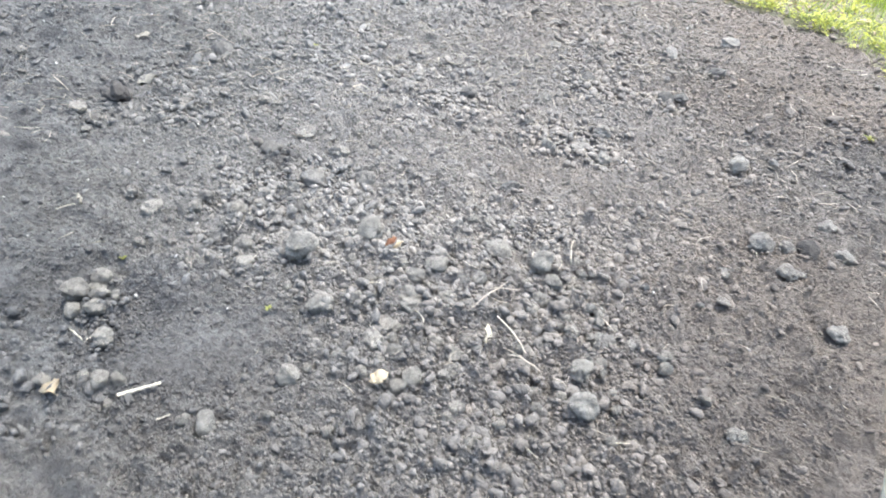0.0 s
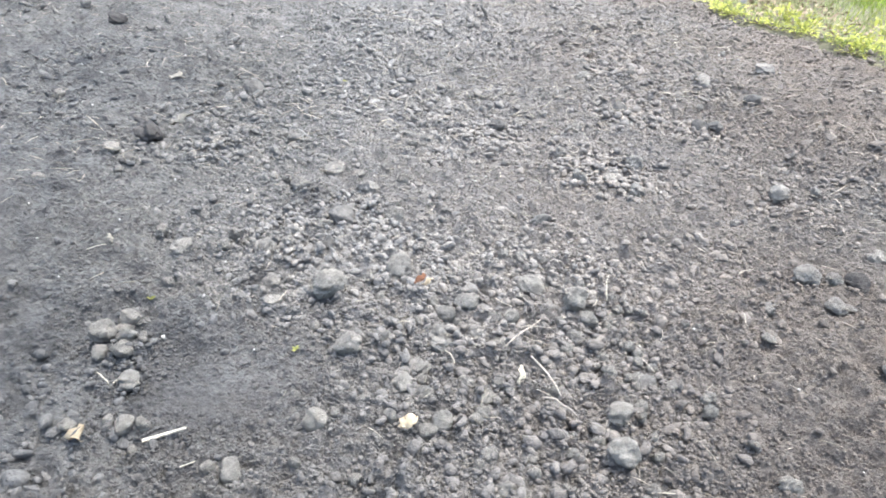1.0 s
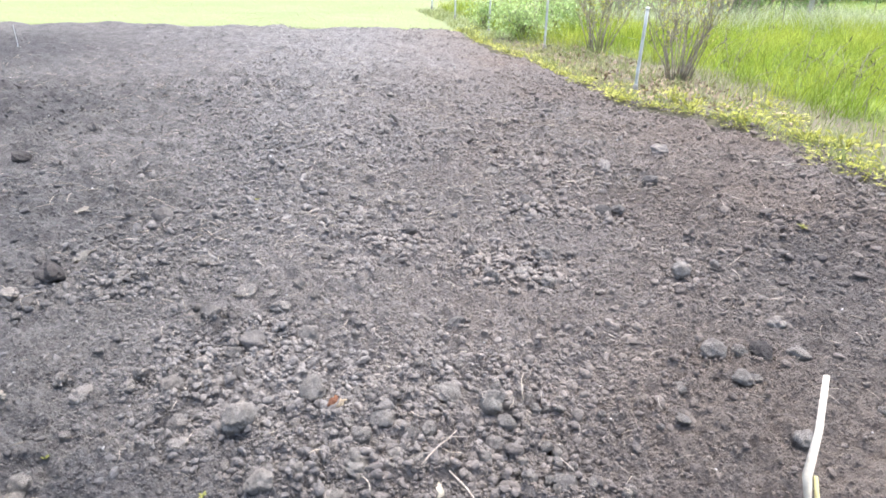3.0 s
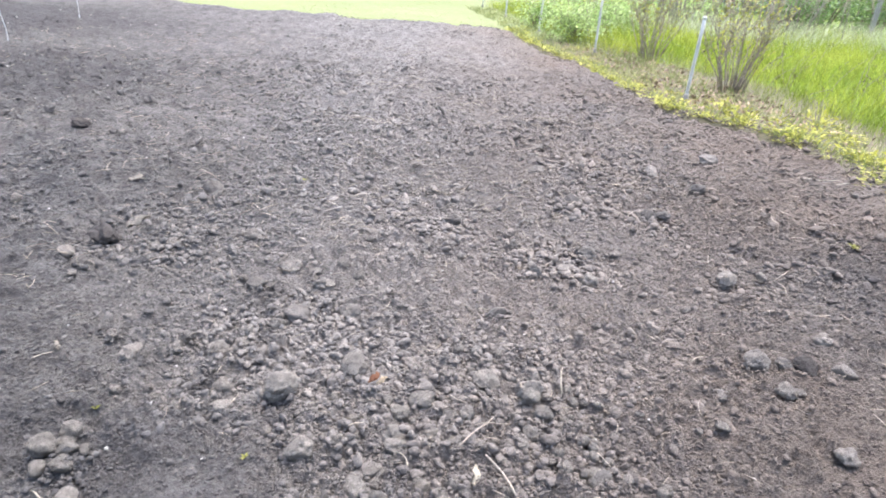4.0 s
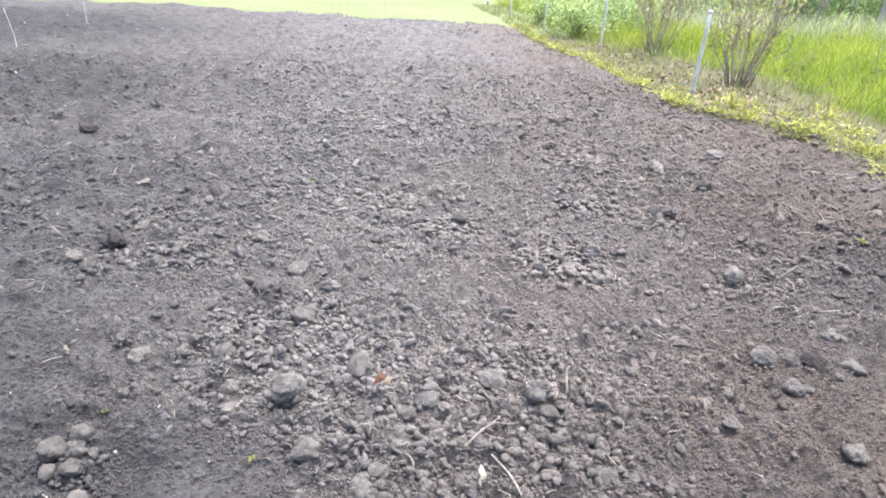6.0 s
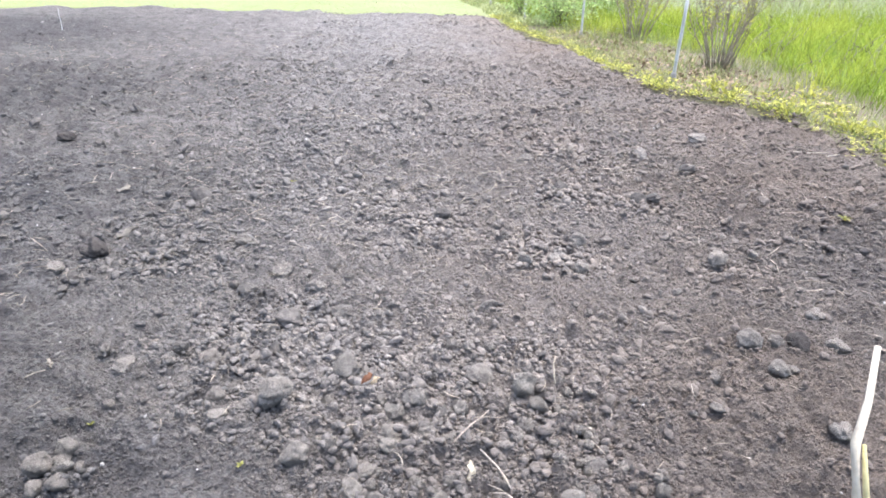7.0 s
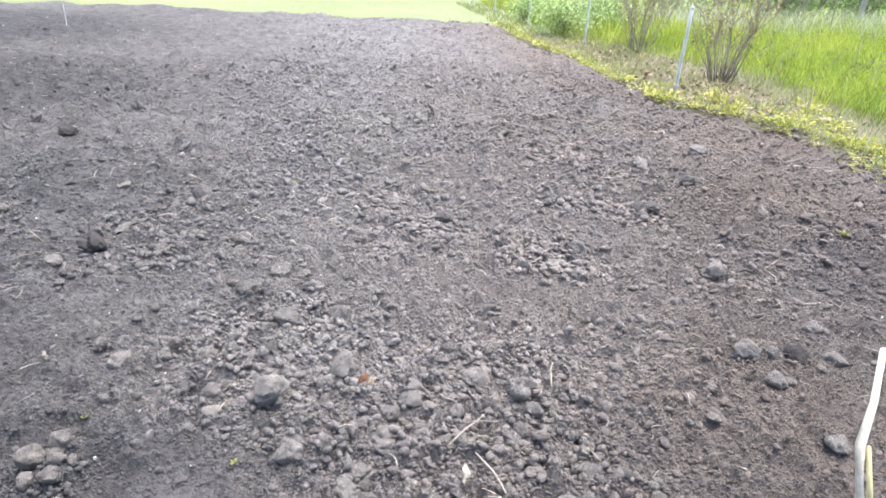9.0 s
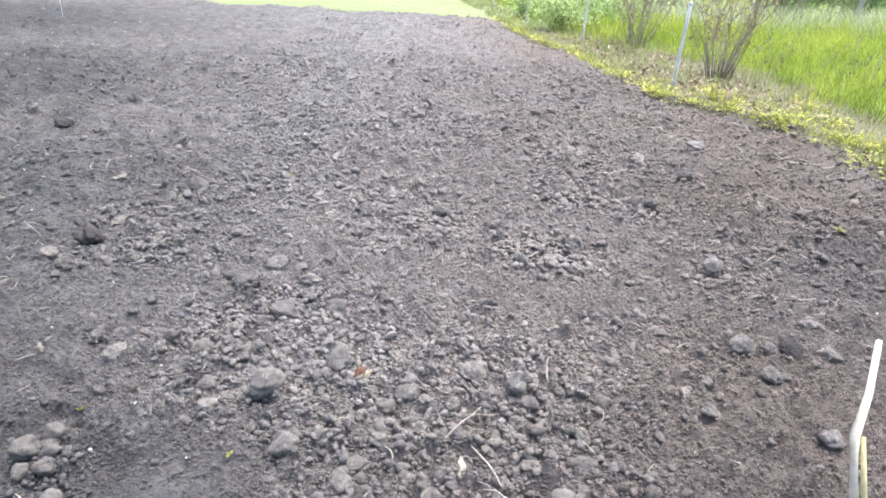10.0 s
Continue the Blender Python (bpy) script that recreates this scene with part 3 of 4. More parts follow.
CLODS_SIDES = [(-1.06, 2.16, 0.061), (-0.79, 1.94, 0.065), (-0.76, 1.82, 0.066), (-1.06, 1.93, 0.032), (-1.16, 1.88, 0.036), (-1.35, 2.23, 0.058),
               (-1.05, 2.25, 0.059), (-0.82, 2.32, 0.074), (-0.72, 2.37, 0.071), (-0.83, 2.25, 0.059), (-1.1, 3.29, 0.08), (-1.18, 3.34, 0.05),
               (-0.92, 2.77, 0.08), (-1.01, 2.82, 0.049), (-0.43, 2.54, 0.085), (-0.45, 2.91, 0.061), (-0.55, 3.02, 0.057), (0.42, 3.12, 0.083),
               (0.71, 3.08, 0.093), (0.05, 3.29, 0.055), (0.35, 3.48, 0.071), (0.75, 3.4, 0.095), (0.47, 3.91, 0.071), (1.46, 3.22, 0.109),
               (1.72, 3.36, 0.057), (1.05, 2.61, 0.041), (1.32, 2.42, 0.106), (1.43, 2.43, 0.068), (0.7, 1.61, 0.043), (0.6, 1.64, 0.047),
               (0.72, 2, 0.037), (0.92, 1.94, 0.028)]
CLODS_LOW = [(-0.9, 2.18, 0.093), (-1.22, 2.12, 0.095), (-0.79, 2.97, 0.107), (-1.47, 3.1, 0.105), (-0.6, 2.8, 0.102), (0.62, 3.18, 0.12),
             (-0.16, 1.75, 0.09), (-0.03, 1.78, 0.068), (0.05, 1.75, 0.079), (-0.21, 1.59, 0.077), (0.31, 1.84, 0.074), (0.16, 2.11, 0.112),
             (1.35, 2.22, 0.086), (1.43, 2.25, 0.05), (1.08, 2.16, 0.066), (1.42, 1.87, 0.091), (1.7, 2.44, 0.092), (1.02, 1.98, 0.054),
             (1.73, 2.69, 0.089), (-1.18, 1.6, 0.056), (-0.06, 1.56, 0.059), (-0.25, 1.51, 0.068),
             (1.55, 5.2, 0.182), (2.2, 5.7, 0.168), (0.62, 5.01, 0.132), (0.89, 5, 0.097)]
CLODS_DARK = [(-1.55, 3.96, 0.129), (-1.8, 2.84, 0.071), (-0.65, 2.48, 0.127), (0.21, 2.64, 0.098), (0.77, 4.28, 0.131),
              (-0.02, 3.75, 0.103), (1.28, 4.14, 0.112), (1.4, 4.21, 0.091), (1.8, 4.8, 0.127), (0.02, 1.87, 0.059),
              (0.35, 2.16, 0.053), (0.51, 1.64, 0.065), (-0.67, 2.26, 0.059), (-2.78, 5.13, 0.09), (-3.58, 5.62, 0.107),
              (-3.01, 6.3, 0.119), (-4.12, 6.94, 0.106)]
CLODS_FRONT = [(-0.18, 1.47, 0.065), (-0.27, 1.5, 0.045), (-0.2, 1.54, 0.046), (-0.15, 1.34, 0.055), (-0.11, 1.37, 0.059), (-0.27, 1.37, 0.049),
               (-0.22, 1.43, 0.034), (0.01, 1.49, 0.055), (-0.02, 1.4, 0.05), (0.04, 1.56, 0.042), (-0.43, 1.35, 0.033), (-0.47, 1.32, 0.061),
               (-0.64, 1.11, 0.061), (-0.71, 1.11, 0.038), (-0.98, 1.21, 0.052), (-0.93, 1.22, 0.046), (-0.93, 1.15, 0.03), (-1.12, 1.18, 0.046),
               (-1.03, 1.22, 0.04), (-1.05, 1.38, 0.07), (-0.56, 1.41, 0.034), (0.55, 1.73, 0.038), (0.5, 1.66, 0.055), (0.49, 1.62, 0.036),
               (0.4, 1.47, 0.074), (0.48, 1.49, 0.037), (0.48, 1.54, 0.045), (0.4, 1.33, 0.092), (0.47, 1.23, 0.045), (0.72, 1.62, 0.043),
               (0.7, 1.56, 0.052), (0.85, 1.29, 0.056), (0.8, 1.43, 0.04)]
CLODS_WET = [(-1.83, 3.14, 0.17), (1.53, 2.44, 0.115), (-3.05, 5.18, 0.154)]
CLODS_CLUMP = [(-1.22, 1.55, 0.085), (-1.17, 1.64, 0.058), (-1.14, 1.55, 0.062), (-1.12, 1.48, 0.066), (-1.19, 1.47, 0.05), (-1.09, 1.55, 0.04)]
for spots, sink, darker, tall in ((CLODS_CLUMP, 0.42, 0, 0.9), (CLODS_MOUND, 0.36, 0, 1.0), (CLODS_SIDES, 0.28, 0, 0.95), (CLODS_LOW, 0.12, 0, 0.7),
                                (CLODS_DARK, 0.20, 1, 0.85), (CLODS_WET, 0.17, 2, 0.66), (CLODS_FRONT, 0.30, 0, 1.0)):
    for k, (x, y, d) in enumerate(spots):
        clod(x, y, d, (3, 9, 5)[k % 3] if d > 0.08 else k * 7 + 3, cr, 0.5 if d > 0.08 and sink > 0.3 else sink, darker, tall)

# crumbs fallen off round the larger clods
spots = np.array([q for q in CLODS_CLUMP + CLODS_MOUND + CLODS_SIDES + CLODS_FRONT + CLODS_DARK if q[2] > 0.055])
spots = np.repeat(spots, 18, 0)
turned, away = cr.random(len(spots)) * 6.283, spots[:, 2] * (0.42 + 0.30 * cr.random(len(spots)) ** 1.5)
fx, fy = spots[:, 0] + away * np.cos(turned), spots[:, 1] + away * np.sin(turned)
fd = 0.008 * 2.8 ** cr.random(len(spots))
v, f = scatter([rough_ball(1, 40 + k, 0.36, 0.8, 3) for k in range(12)], fx, fy, 0.5 * soil_z(fx, fy) + 0.3 * fd + 0.004, fd, cr)
tagged(new("soil_crumbs", np_mesh("soil_crumbs", v, f, [CRUMB])), "dry crumbs fallen off round the larger clods", "soil crumbs", kind="stuff")

x, y, rich = crumb_places(420, 2.7, 9.0, 42, cr, 1.2)
for k in range(min(130, len(x))):
    clod(x[k], y[k], 0.034 * (2.2 ** (cr.random() ** 2)) * (1 + 0.05 * y[k]), k, cr, 0.08, k % 9 == 0, 0.75)

# rounded lumps crowded on the low mound
for k in range(70):
    x, y = cr.normal(0.08, 0.36), cr.normal(1.6, 0.33)
    if 1.05 < y and float(smooth_patch(x, y)) < 0.25:
        clod(x, y, 0.028 * (1.7 ** cr.random()), k, cr, 0.26)


# low heaps of lumps turned up by the tiller
def heap(x, y, w, n, d, seed):
    r = np.random.default_rng(seed)
    n, d = n * 3, d * 0.42
    hx, hy = x + r.normal(0, w, n), y + r.normal(0, w * 0.8, n)
    size = d * 2.4 ** (r.random(n) ** 2)
    z = soil_z(hx, hy) + size * 0.15 + 0.02 * np.exp(-((hx - x) ** 2 + (hy - y) ** 2) / w ** 2)
    v, f = scatter([rough_ball(1, seed + k, 0.36, 0.75, 4) for k in range(12)], hx, hy, z, size, r)
    tagged(new("clod_heap", np_mesh("clod_heap", v, f, [CRUMB], True)), "low heap of crumbly dry soil lumps", "soil heap", kind="stuff")


for k, (x, y, w, n, d) in enumerate([(0.52, 3.35, 0.18, 150, 0.045), (0.62, 3.15, 0.15, 80, 0.05), (-0.14, 3.72, 0.14, 90, 0.045), (0.80, 4.22, 0.14, 60, 0.06), (-1.45, 3.08, 0.12, 40, 0.05),
                                     (-0.85, 2.38, 0.16, 80, 0.04), (1.30, 4.20, 0.13, 45, 0.06), (-0.62, 2.55, 0.15, 60, 0.04), (0.35, 2.30, 0.12, 60, 0.035), (1.15, 5.1, 0.22, 70, 0.06), (-1.12, 1.50, 0.07, 26, 0.032)]):
    heap(x, y, w, n, d, 600 + 10 * k)

# ---- straw, roots, leaves and chips on the soil ----
sr = np.random.default_rng(41)


def rod_shape(seed, bend=0.12, sides=5):
    r = np.random.default_rng(seed)
    pts = [(s - 0.5, bend * math.sin(3.1 * s) + 0.03 * r.normal(), 0.02 * r.normal()) for s in np.linspace(0, 1, 5)]
    return tube(pts, [0.022, 0.03, 0.028, 0.026, 0.014], sides)


def straw(x, y, length, heading, tilt=8.0, mat=STRAW, label="pale dry straw lying on the soil", thick=1.0, lift=0.028, name="straw", category="straw", seed=0):
    v, f = rod_shape(500 + seed, 0.05 + 0.13 * ((seed * 37 % 10) / 10))
    ob = new(name, poly_mesh(name, v * (1, thick, thick), f, [mat]))
    ob.matrix_basis = pose(x, y, float(soil_z(x, y)) + lift + 0.5 * length * math.sin(radians(tilt)), 0, -tilt, heading) @ Matrix.Scale(length, 4)
    return tagged(ob, label, category, "straws on the plot" if name == "straw" else "")


STRAWS = [(-1.52, 2.05, 0.07, 40), (-1.93, 2.60, 0.065, 20), (-0.82, 2.09, 0.045, -60), (-0.09, 3.00, 0.07, -60), (0.20, 2.99, 0.13, -75), (-0.09, 2.29, 0.07, -60), (1.88, 3.06, 0.085, -65),
          (1.16, 4.14, 0.10, 60), (1.07, 2.43, 0.075, 25), (1.43, 3.41, 0.08, 80), (-2.30, 4.11, 0.12, 100), (-2.22, 4.18, 0.10, 95), (0.44, 2.10, 0.12, 85), (-0.45, 1.83, 0.04, 15),
          (-0.12, 1.60, 0.10, -70), (0.0, 1.45, 0.05, 60), (-1.12, 1.36, 0.08, -35)]
for k, (x, y, d, h) in enumerate(STRAWS):
    straw(x, y, d, h, 6 + (k * 7) % 22, thick=1.0 if d < 0.09 else 0.7, seed=k)
straw(2.97, 5.33, 0.34, -3, 2, STRAW, "long pale dry stem lying across the soil", 0.6, seed=30)
straw(0.215, 1.42, 0.13, -48, 12, ROOT, "dry pale brown root lying on the clods", 0.9, 0.045, "root", "root", 31)
straw(0.18, 1.56, 0.20, -65, 4, ROOT, "thin curled dry root among the clods", 0.55, 0.05, "root", "root", 32)
straw(0.115, 1.745, 0.19, 50, 6, ROOT, "thin forked dry root among the clods", 0.55, 0.05, "root", "root", 33)
straw(0.17, 1.83, 0.12, 5, 4, ROOT, "thin dry root among the clods", 0.55, 0.05, "root", "root", 34)


def wood_chip(x, y, length, heading, label="pale splinter of dry wood on the soil"):
    bm = bmesh.new()
    bmesh.ops.create_cube(bm, size=1)
    for v in bm.verts:
        v.co = Vector((v.co.x, v.co.y * (0.10 if v.co.x < 0 else 0.06) + 0.03 * v.co.x, v.co.z * 0.06))
    bmesh.ops.bevel(bm, geom=bm.edges[:], offset=0.012, segments=2, affect="EDGES")
    me = bpy.data.meshes.new("wood_chip")
    bm.to_mesh(me)
    bm.free()
    me.materials.append(WOOD)
    ob = new("wood_chip", me)
    ob.matrix_basis = pose(x, y, float(soil_z(x, y)) + 0.016, 4, -6, heading) @ Matrix.Scale(length, 4)
    return tagged(ob, label, "wood chip", "wood chips on the plot")


wood_chip(-0.865, 1.205, 0.115, 26)
wood_chip(-0.765, 1.11, 0.05, 30)
wood_chip(-1.09, 1.40, 0.05, 60, "small whitish splinter of wood beside a clod")
wood_chip(3.16, 5.30, 0.12, 10, "whitish wood chip beside a dry stem")


def leaf_on_soil(x, y, length, width, heading, mat, label, lift=0.02, tilt=(10, -14), bend=0.16):
    v, f = leaf_shape(1, width, bend, 0.03, 7)
    torn = np.random.default_rng(int(abs(x) * 1000)).normal(0, 1, (len(v) // 2, 3)) * (0.05, 0.07, 0.06)
    v = v + np.concatenate([torn, torn])
    ob = new("dead_leaf", poly_mesh("dead_leaf", v, f, [mat]))
    ob.matrix_basis = pose(x, y, float(soil_z(x, y)) + lift, tilt[0], tilt[1], heading) @ Matrix.Scale(length, 4)
    return tagged(ob, label, "leaf", "fallen leaves on the plot")


leaf_on_soil(-1.74, 3.20, 0.13, 0.35, 25, PALE_LEAF, "pale dry leaf sticking out beside a dark clod", 0.05, (20, -20), 0.1)
leaf_on_soil(-1.09, 1.185, 0.09, 0.6, -50, DEAD_LEAF, "curled pale tan dead leaf on the soil", 0.03, (35, -10))
leaf_on_soil(-0.24, 1.33, 0.06, 0.7, 25, DEAD_LEAF, "yellowish tan dry leaf leaning on a clod", 0.03, (40, -20))
leaf_on_soil(0.10, 1.53, 0.055, 0.6, 100, CREAM_LEAF, "small whitish crumpled dry leaf among the clods", 0.045, (40, -30), 0.3)
leaf_on_soil(-0.275, 1.955, 0.05, 0.45, 40, RUST_LEAF, "small rust-orange dead leaf beside a clod", 0.02, (35, -30), 0.35)
leaf_on_soil(-0.245, 1.975, 0.045, 0.5, 10, DEAD_LEAF, "small pale dead leaf beside a clod", 0.02, (25, -30), 0.35)
leaf_on_soil(-1.47, 2.08, 0.05, 0.4, 140, PALE_LEAF, "pale torn dry leaf on the soil", 0.02)
leaf_on_soil(-2.16, 4.08, 0.15, 0.4, 18, PALE_LEAF, "large bleached flat dry leaf on the soil", 0.012, (4, -3), 0.03)


def seedling(x, y, size, label, mat=SPROUT):
    ob = new("seedling", join_leaves(size, 5, int(x * 100) % 97, mat))
    ob.matrix_basis = pose(x, y, float(soil_z(x, y)) + 0.005)
    return tagged(ob, label, "weed", "seedlings on the plot")


def join_leaves(size, n, seed, mat, spread=0.6):
    r = np.random.default_rng(seed)
    pieces = []
    for k in range(n):
        v, f = leaf_shape(size * r.uniform(0.6, 1.1), size * r.uniform(0.3, 0.5), size * 0.25)
        R = turn(np.array([r.normal(0, 0.3)]), np.array([-r.uniform(0.1, spread)]), np.array([k * 6.28 / n + r.normal(0, 0.3)]))[0]
        pieces.append((v @ R.T, f))
    return poly_mesh("leaves", *join(pieces), [mat])


seedling(2.52, 3.91, 0.055, "small yellow-green seedling on the bare soil")
seedling(-0.61, 1.59, 0.022, "tiny yellow-green leaf sprout on the soil")
seedling(-1.18, 1.78, 0.024, "tiny green sprout on the soil")
seedling(-1.04, 4.30, 0.05, "small yellow weed sprout on the soil")

# straw bits and pale flecks too many to count
n = 480
a, rad = np.radians(sr.uniform(-42, 42, n)), 1.1 + 13.5 * sr.random(n) ** 0.8
bx, by = rad * np.sin(a), rad * np.cos(a)
ok = (depth_in(bx, by) > 0.2) & (sr.random(n) < np.clip((rad - 0.7) / 2.6, 0.2, 1))
bx, by = bx[ok], by[ok]
shapes = [tuple(q) for q in (rod_shape(700 + k, 0.03 + 0.03 * k, 4) for k in range(6))]
v, f = scatter([(s[0] * (1, 0.7, 0.7), s[1]) for s in shapes], bx, by, soil_z(bx, by) + 0.026, sr.uniform(0.022, 0.06, len(bx)) * (1 + 0.08 * by), sr, 0.2)
tagged(new("straw_litter", poly_mesh("straw_litter", v, f, [STRAW])), "short pale straw bits strewn over the soil", "straw", kind="stuff")
n = 9000
a, rad = np.radians(sr.uniform(-42, 42, n)), 1.1 + 11.5 * sr.random(n) ** 0.8
bx, by = rad * np.sin(a), rad * np.cos(a)
ok = (depth_in(bx, by) > 0.1) & (sr.random(n) < (0.15 + 1.3 * np.clip(vnoise(bx, by, 0.8, 26) - 0.3, 0, 1)) * np.clip((rad - 0.9) / 2.6, 0.12, 1))
bx, by = bx[ok], by[ok]
shapes = [tube([(-0.5, 0, 0), (0, 0.05 * k, 0.03), (0.5, 0.02 * k, 0)], [0.017, 0.024, 0.012], 3) for k in range(-3, 4)]
v, f = scatter(shapes, bx, by, soil_z(bx, by) + 0.034, sr.uniform(0.022, 0.065, len(bx)) * (1 + 0.07 * by), sr, 0.3)
tagged(new("root_fibres", poly_mesh("root_fibres", v, f, [FIBRE])), "fine tan root fibres and chaff in the soil", "root fibres", kind="stuff")
n = 4400
bx, by = sr.normal(0.3, 1.3, n), sr.uniform(2.8, 9.0, n)
ok = (depth_in(bx, by) > 0.1) & (sr.random(n) < 2.2 * np.clip(vnoise(bx, by, 0.6, 27) - 0.35, 0, 1))
bx, by = bx[ok], by[ok]
v, f = scatter(shapes, bx, by, soil_z(bx, by) + 0.045, sr.uniform(0.04, 0.12, len(bx)), sr, 0.35)
tagged(new("dry_chaff", poly_mesh("dry_chaff", v, f, [FIBRE])), "longer tan stalks and chaff turned up by the tiller", "chaff", kind="stuff")
n = 280
a, rad = np.radians(sr.uniform(-42, 42, n)), 1.5 + 14 * sr.random(n)
bx, by = rad * np.sin(a), rad * np.cos(a)
ok = depth_in(bx, by) > 0.2
bx, by = bx[ok], by[ok]
v, f = scatter([rough_ball(1, 60 + k, 0.2, 0.5) for k in range(5)], bx, by, soil_z(bx, by) + 0.012, sr.uniform(0.004, 0.010, len(bx)) * (1 + 0.35 * by), sr)
tagged(new("pale_pebbles", np_mesh("pale_pebbles", v, f, [STONE])), "small whitish pebbles and chips in the soil", "pebbles", kind="stuff")


# ---- the tall dry reed stuck in the soil beside the path ----
def reed():
    z0 = float(soil_z(0.722, 0.41))
    base = empty("reed", pose(0.602, 0.39, z0), "tall broken dry reed standing in the soil", "reed")
    main = [(0.12, 0.02, -0.03), (0.01, 0.04, 0.5), (-0.122, 0.06, 0.82), (-0.216, 0.07, 1.072 - z0), (-0.230, 0.075, 1.128 - z0), (-0.210, 0.103, 1.153 - z0), (-0.189, 0.142, 1.186 - z0)]
    v, f = tube(main, [0.0040, 0.0040, 0.0040, 0.0039, 0.0042, 0.0033, 0.0028], 10)
    part("stem", poly_mesh("stem", v, f, [REED]), base, "cream-coloured bent dry stem")
    side = [(0.129, 0.02, -0.02), (0.018, 0.04, 0.5), (-0.115, 0.058, 0.82), (-0.2105, 0.066, 1.076 - z0), (-0.2213, 0.076, 1.126 - z0)]
    v, f = tube(side, [0.004, 0.0036, 0.0032, 0.0028, 0.0018], 8)
    part("side_stem", poly_mesh("side_stem", v, f, [REED_YELLOW]), base, "yellow split side stem")


reed()


# ---- two thin pale stakes in the plot ----
def stake(x, y, height, lean):
    pts = [(lean * s * s, 0.02 * math.sin(5 * s), height * s - 0.05) for s in np.linspace(0, 1, 8)]
    v, f = tube(pts, [0.008 - 0.003 * s for s in np.linspace(0, 1, 8)], 6)
    ob = new("stake", poly_mesh("stake", v, f, [POST_PAINT]))
    ob.matrix_basis = pose(x, y, float(soil_z(x, y)))
    tagged(ob, "thin whitish bent stick stuck in the tilled soil", "stake", "sticks in the plot")


stake(-6.12, 9.0, 0.55, -0.05)
stake(-6.9, 12.2, 0.42, 0.02)


# ---- fence ----
POSTS = [(2.88, 8.72), (2.42, 12.9), (1.70, 16.3), (1.09, 19.9), (0.5, 23.6)]
POST_H = 1.03


def fence_post(x, y, lean):
    base = empty("fence_post", pose(x, y, float(grass_z(x, y)), lean, lean * 0.6, 0), "slim pale painted steel fence post at the plot's edge", "fence post", "fence posts")
    v, f = tube([(0, 0, -0.2), (0, 0, 0.3), (0, 0, 0.8), (0, 0, POST_H)], [0.022] * 4, 14)
    part("tube", poly_mesh("tube", v, f, [POST_PAINT]), base)
    v, f = tube([(0, 0, POST_H - 0.01), (0, 0, POST_H + 0.012), (0, 0, POST_H + 0.03)], [0.027, 0.027, 0.012], 14)
    part("cap", poly_mesh("cap", v, f, [POST_PAINT]), base, "pale rounded post cap")
    v, f = tube([(0, 0, -0.1), (0, 0, 0.08), (0, 0, 0.11)], [0.04, 0.036, 0.026], 10)
    part("footing", poly_mesh("footing", v, f, [CONCRETE]), base, "rough grey concrete footing")


for k, (x, y) in enumerate(POSTS):
    fence_post(x, y, (1.2, -0.8, 0.7, -0.5, 0.3)[k])
POSTS.sort(key=lambda p: p[1])
fence = empty("wire_fence", pose(0, 0, 0), "thin galvanised wire mesh strung between the posts", "fence")
for (xa, ya), (xb, yb) in zip(POSTS[:-1], POSTS[1:]):
    for h in (0.15, 0.40, 0.65, 0.90, 1.08):
        za, zb = float(grass_z(xa, ya)) + h, float(grass_z(xb, yb)) + h
        pts = [(xa + (xb - xa) * s, ya + (yb - ya) * s, za + (zb - za) * s - 0.03 * math.sin(math.pi * s)) for s in np.linspace(0, 1, 6)]
        part("wire", poly_mesh("wire", *tube(pts, [0.0009] * 6, 4), [WIRE]), fence)


# ---- grasses ----
def blades(name, x, y, z, height, width, lean, r, mats, label, category):
    """Bent ribbons that taper to a point."""
    n = len(x)
    a, b = r.random(n) * 6.283, r.random(n) * 6.283
    side = np.stack([np.cos(a), np.sin(a), np.zeros(n)], 1) * width[:, None] * 0.5
    out = np.stack([np.cos(b), np.sin(b), np.zeros(n)], 1) * (lean * height)[:, None]
    up = np.stack([np.zeros(n), np.zeros(n), height], 1)
    o = np.stack([x, y, z], 1)
    v = np.stack([o - side, o + side, o + up * 0.45 + out * 0.2 - side * 0.9, o + up * 0.45 + out * 0.2 + side * 0.9,
                  o + up * 0.8 + out * 0.6 - side * 0.55, o + up * 0.8 + out * 0.6 + side * 0.55, o + up + out], 1)
    f = np.array([[0, 1, 3], [0, 3, 2], [2, 3, 5], [2, 5, 4], [4, 5, 6]])
    f = f[None] + (np.arange(n) * 7)[:, None, None]
    return tagged(new(name, np_mesh(name, v.reshape(-1, 3), f.reshape(-1, 3), mats)), label, category, kind="stuff")


vr = np.random.default_rng(51)


def verge_out(x, y):
    """Metres outside the plot's long edge."""
    return x - edge_x(y)


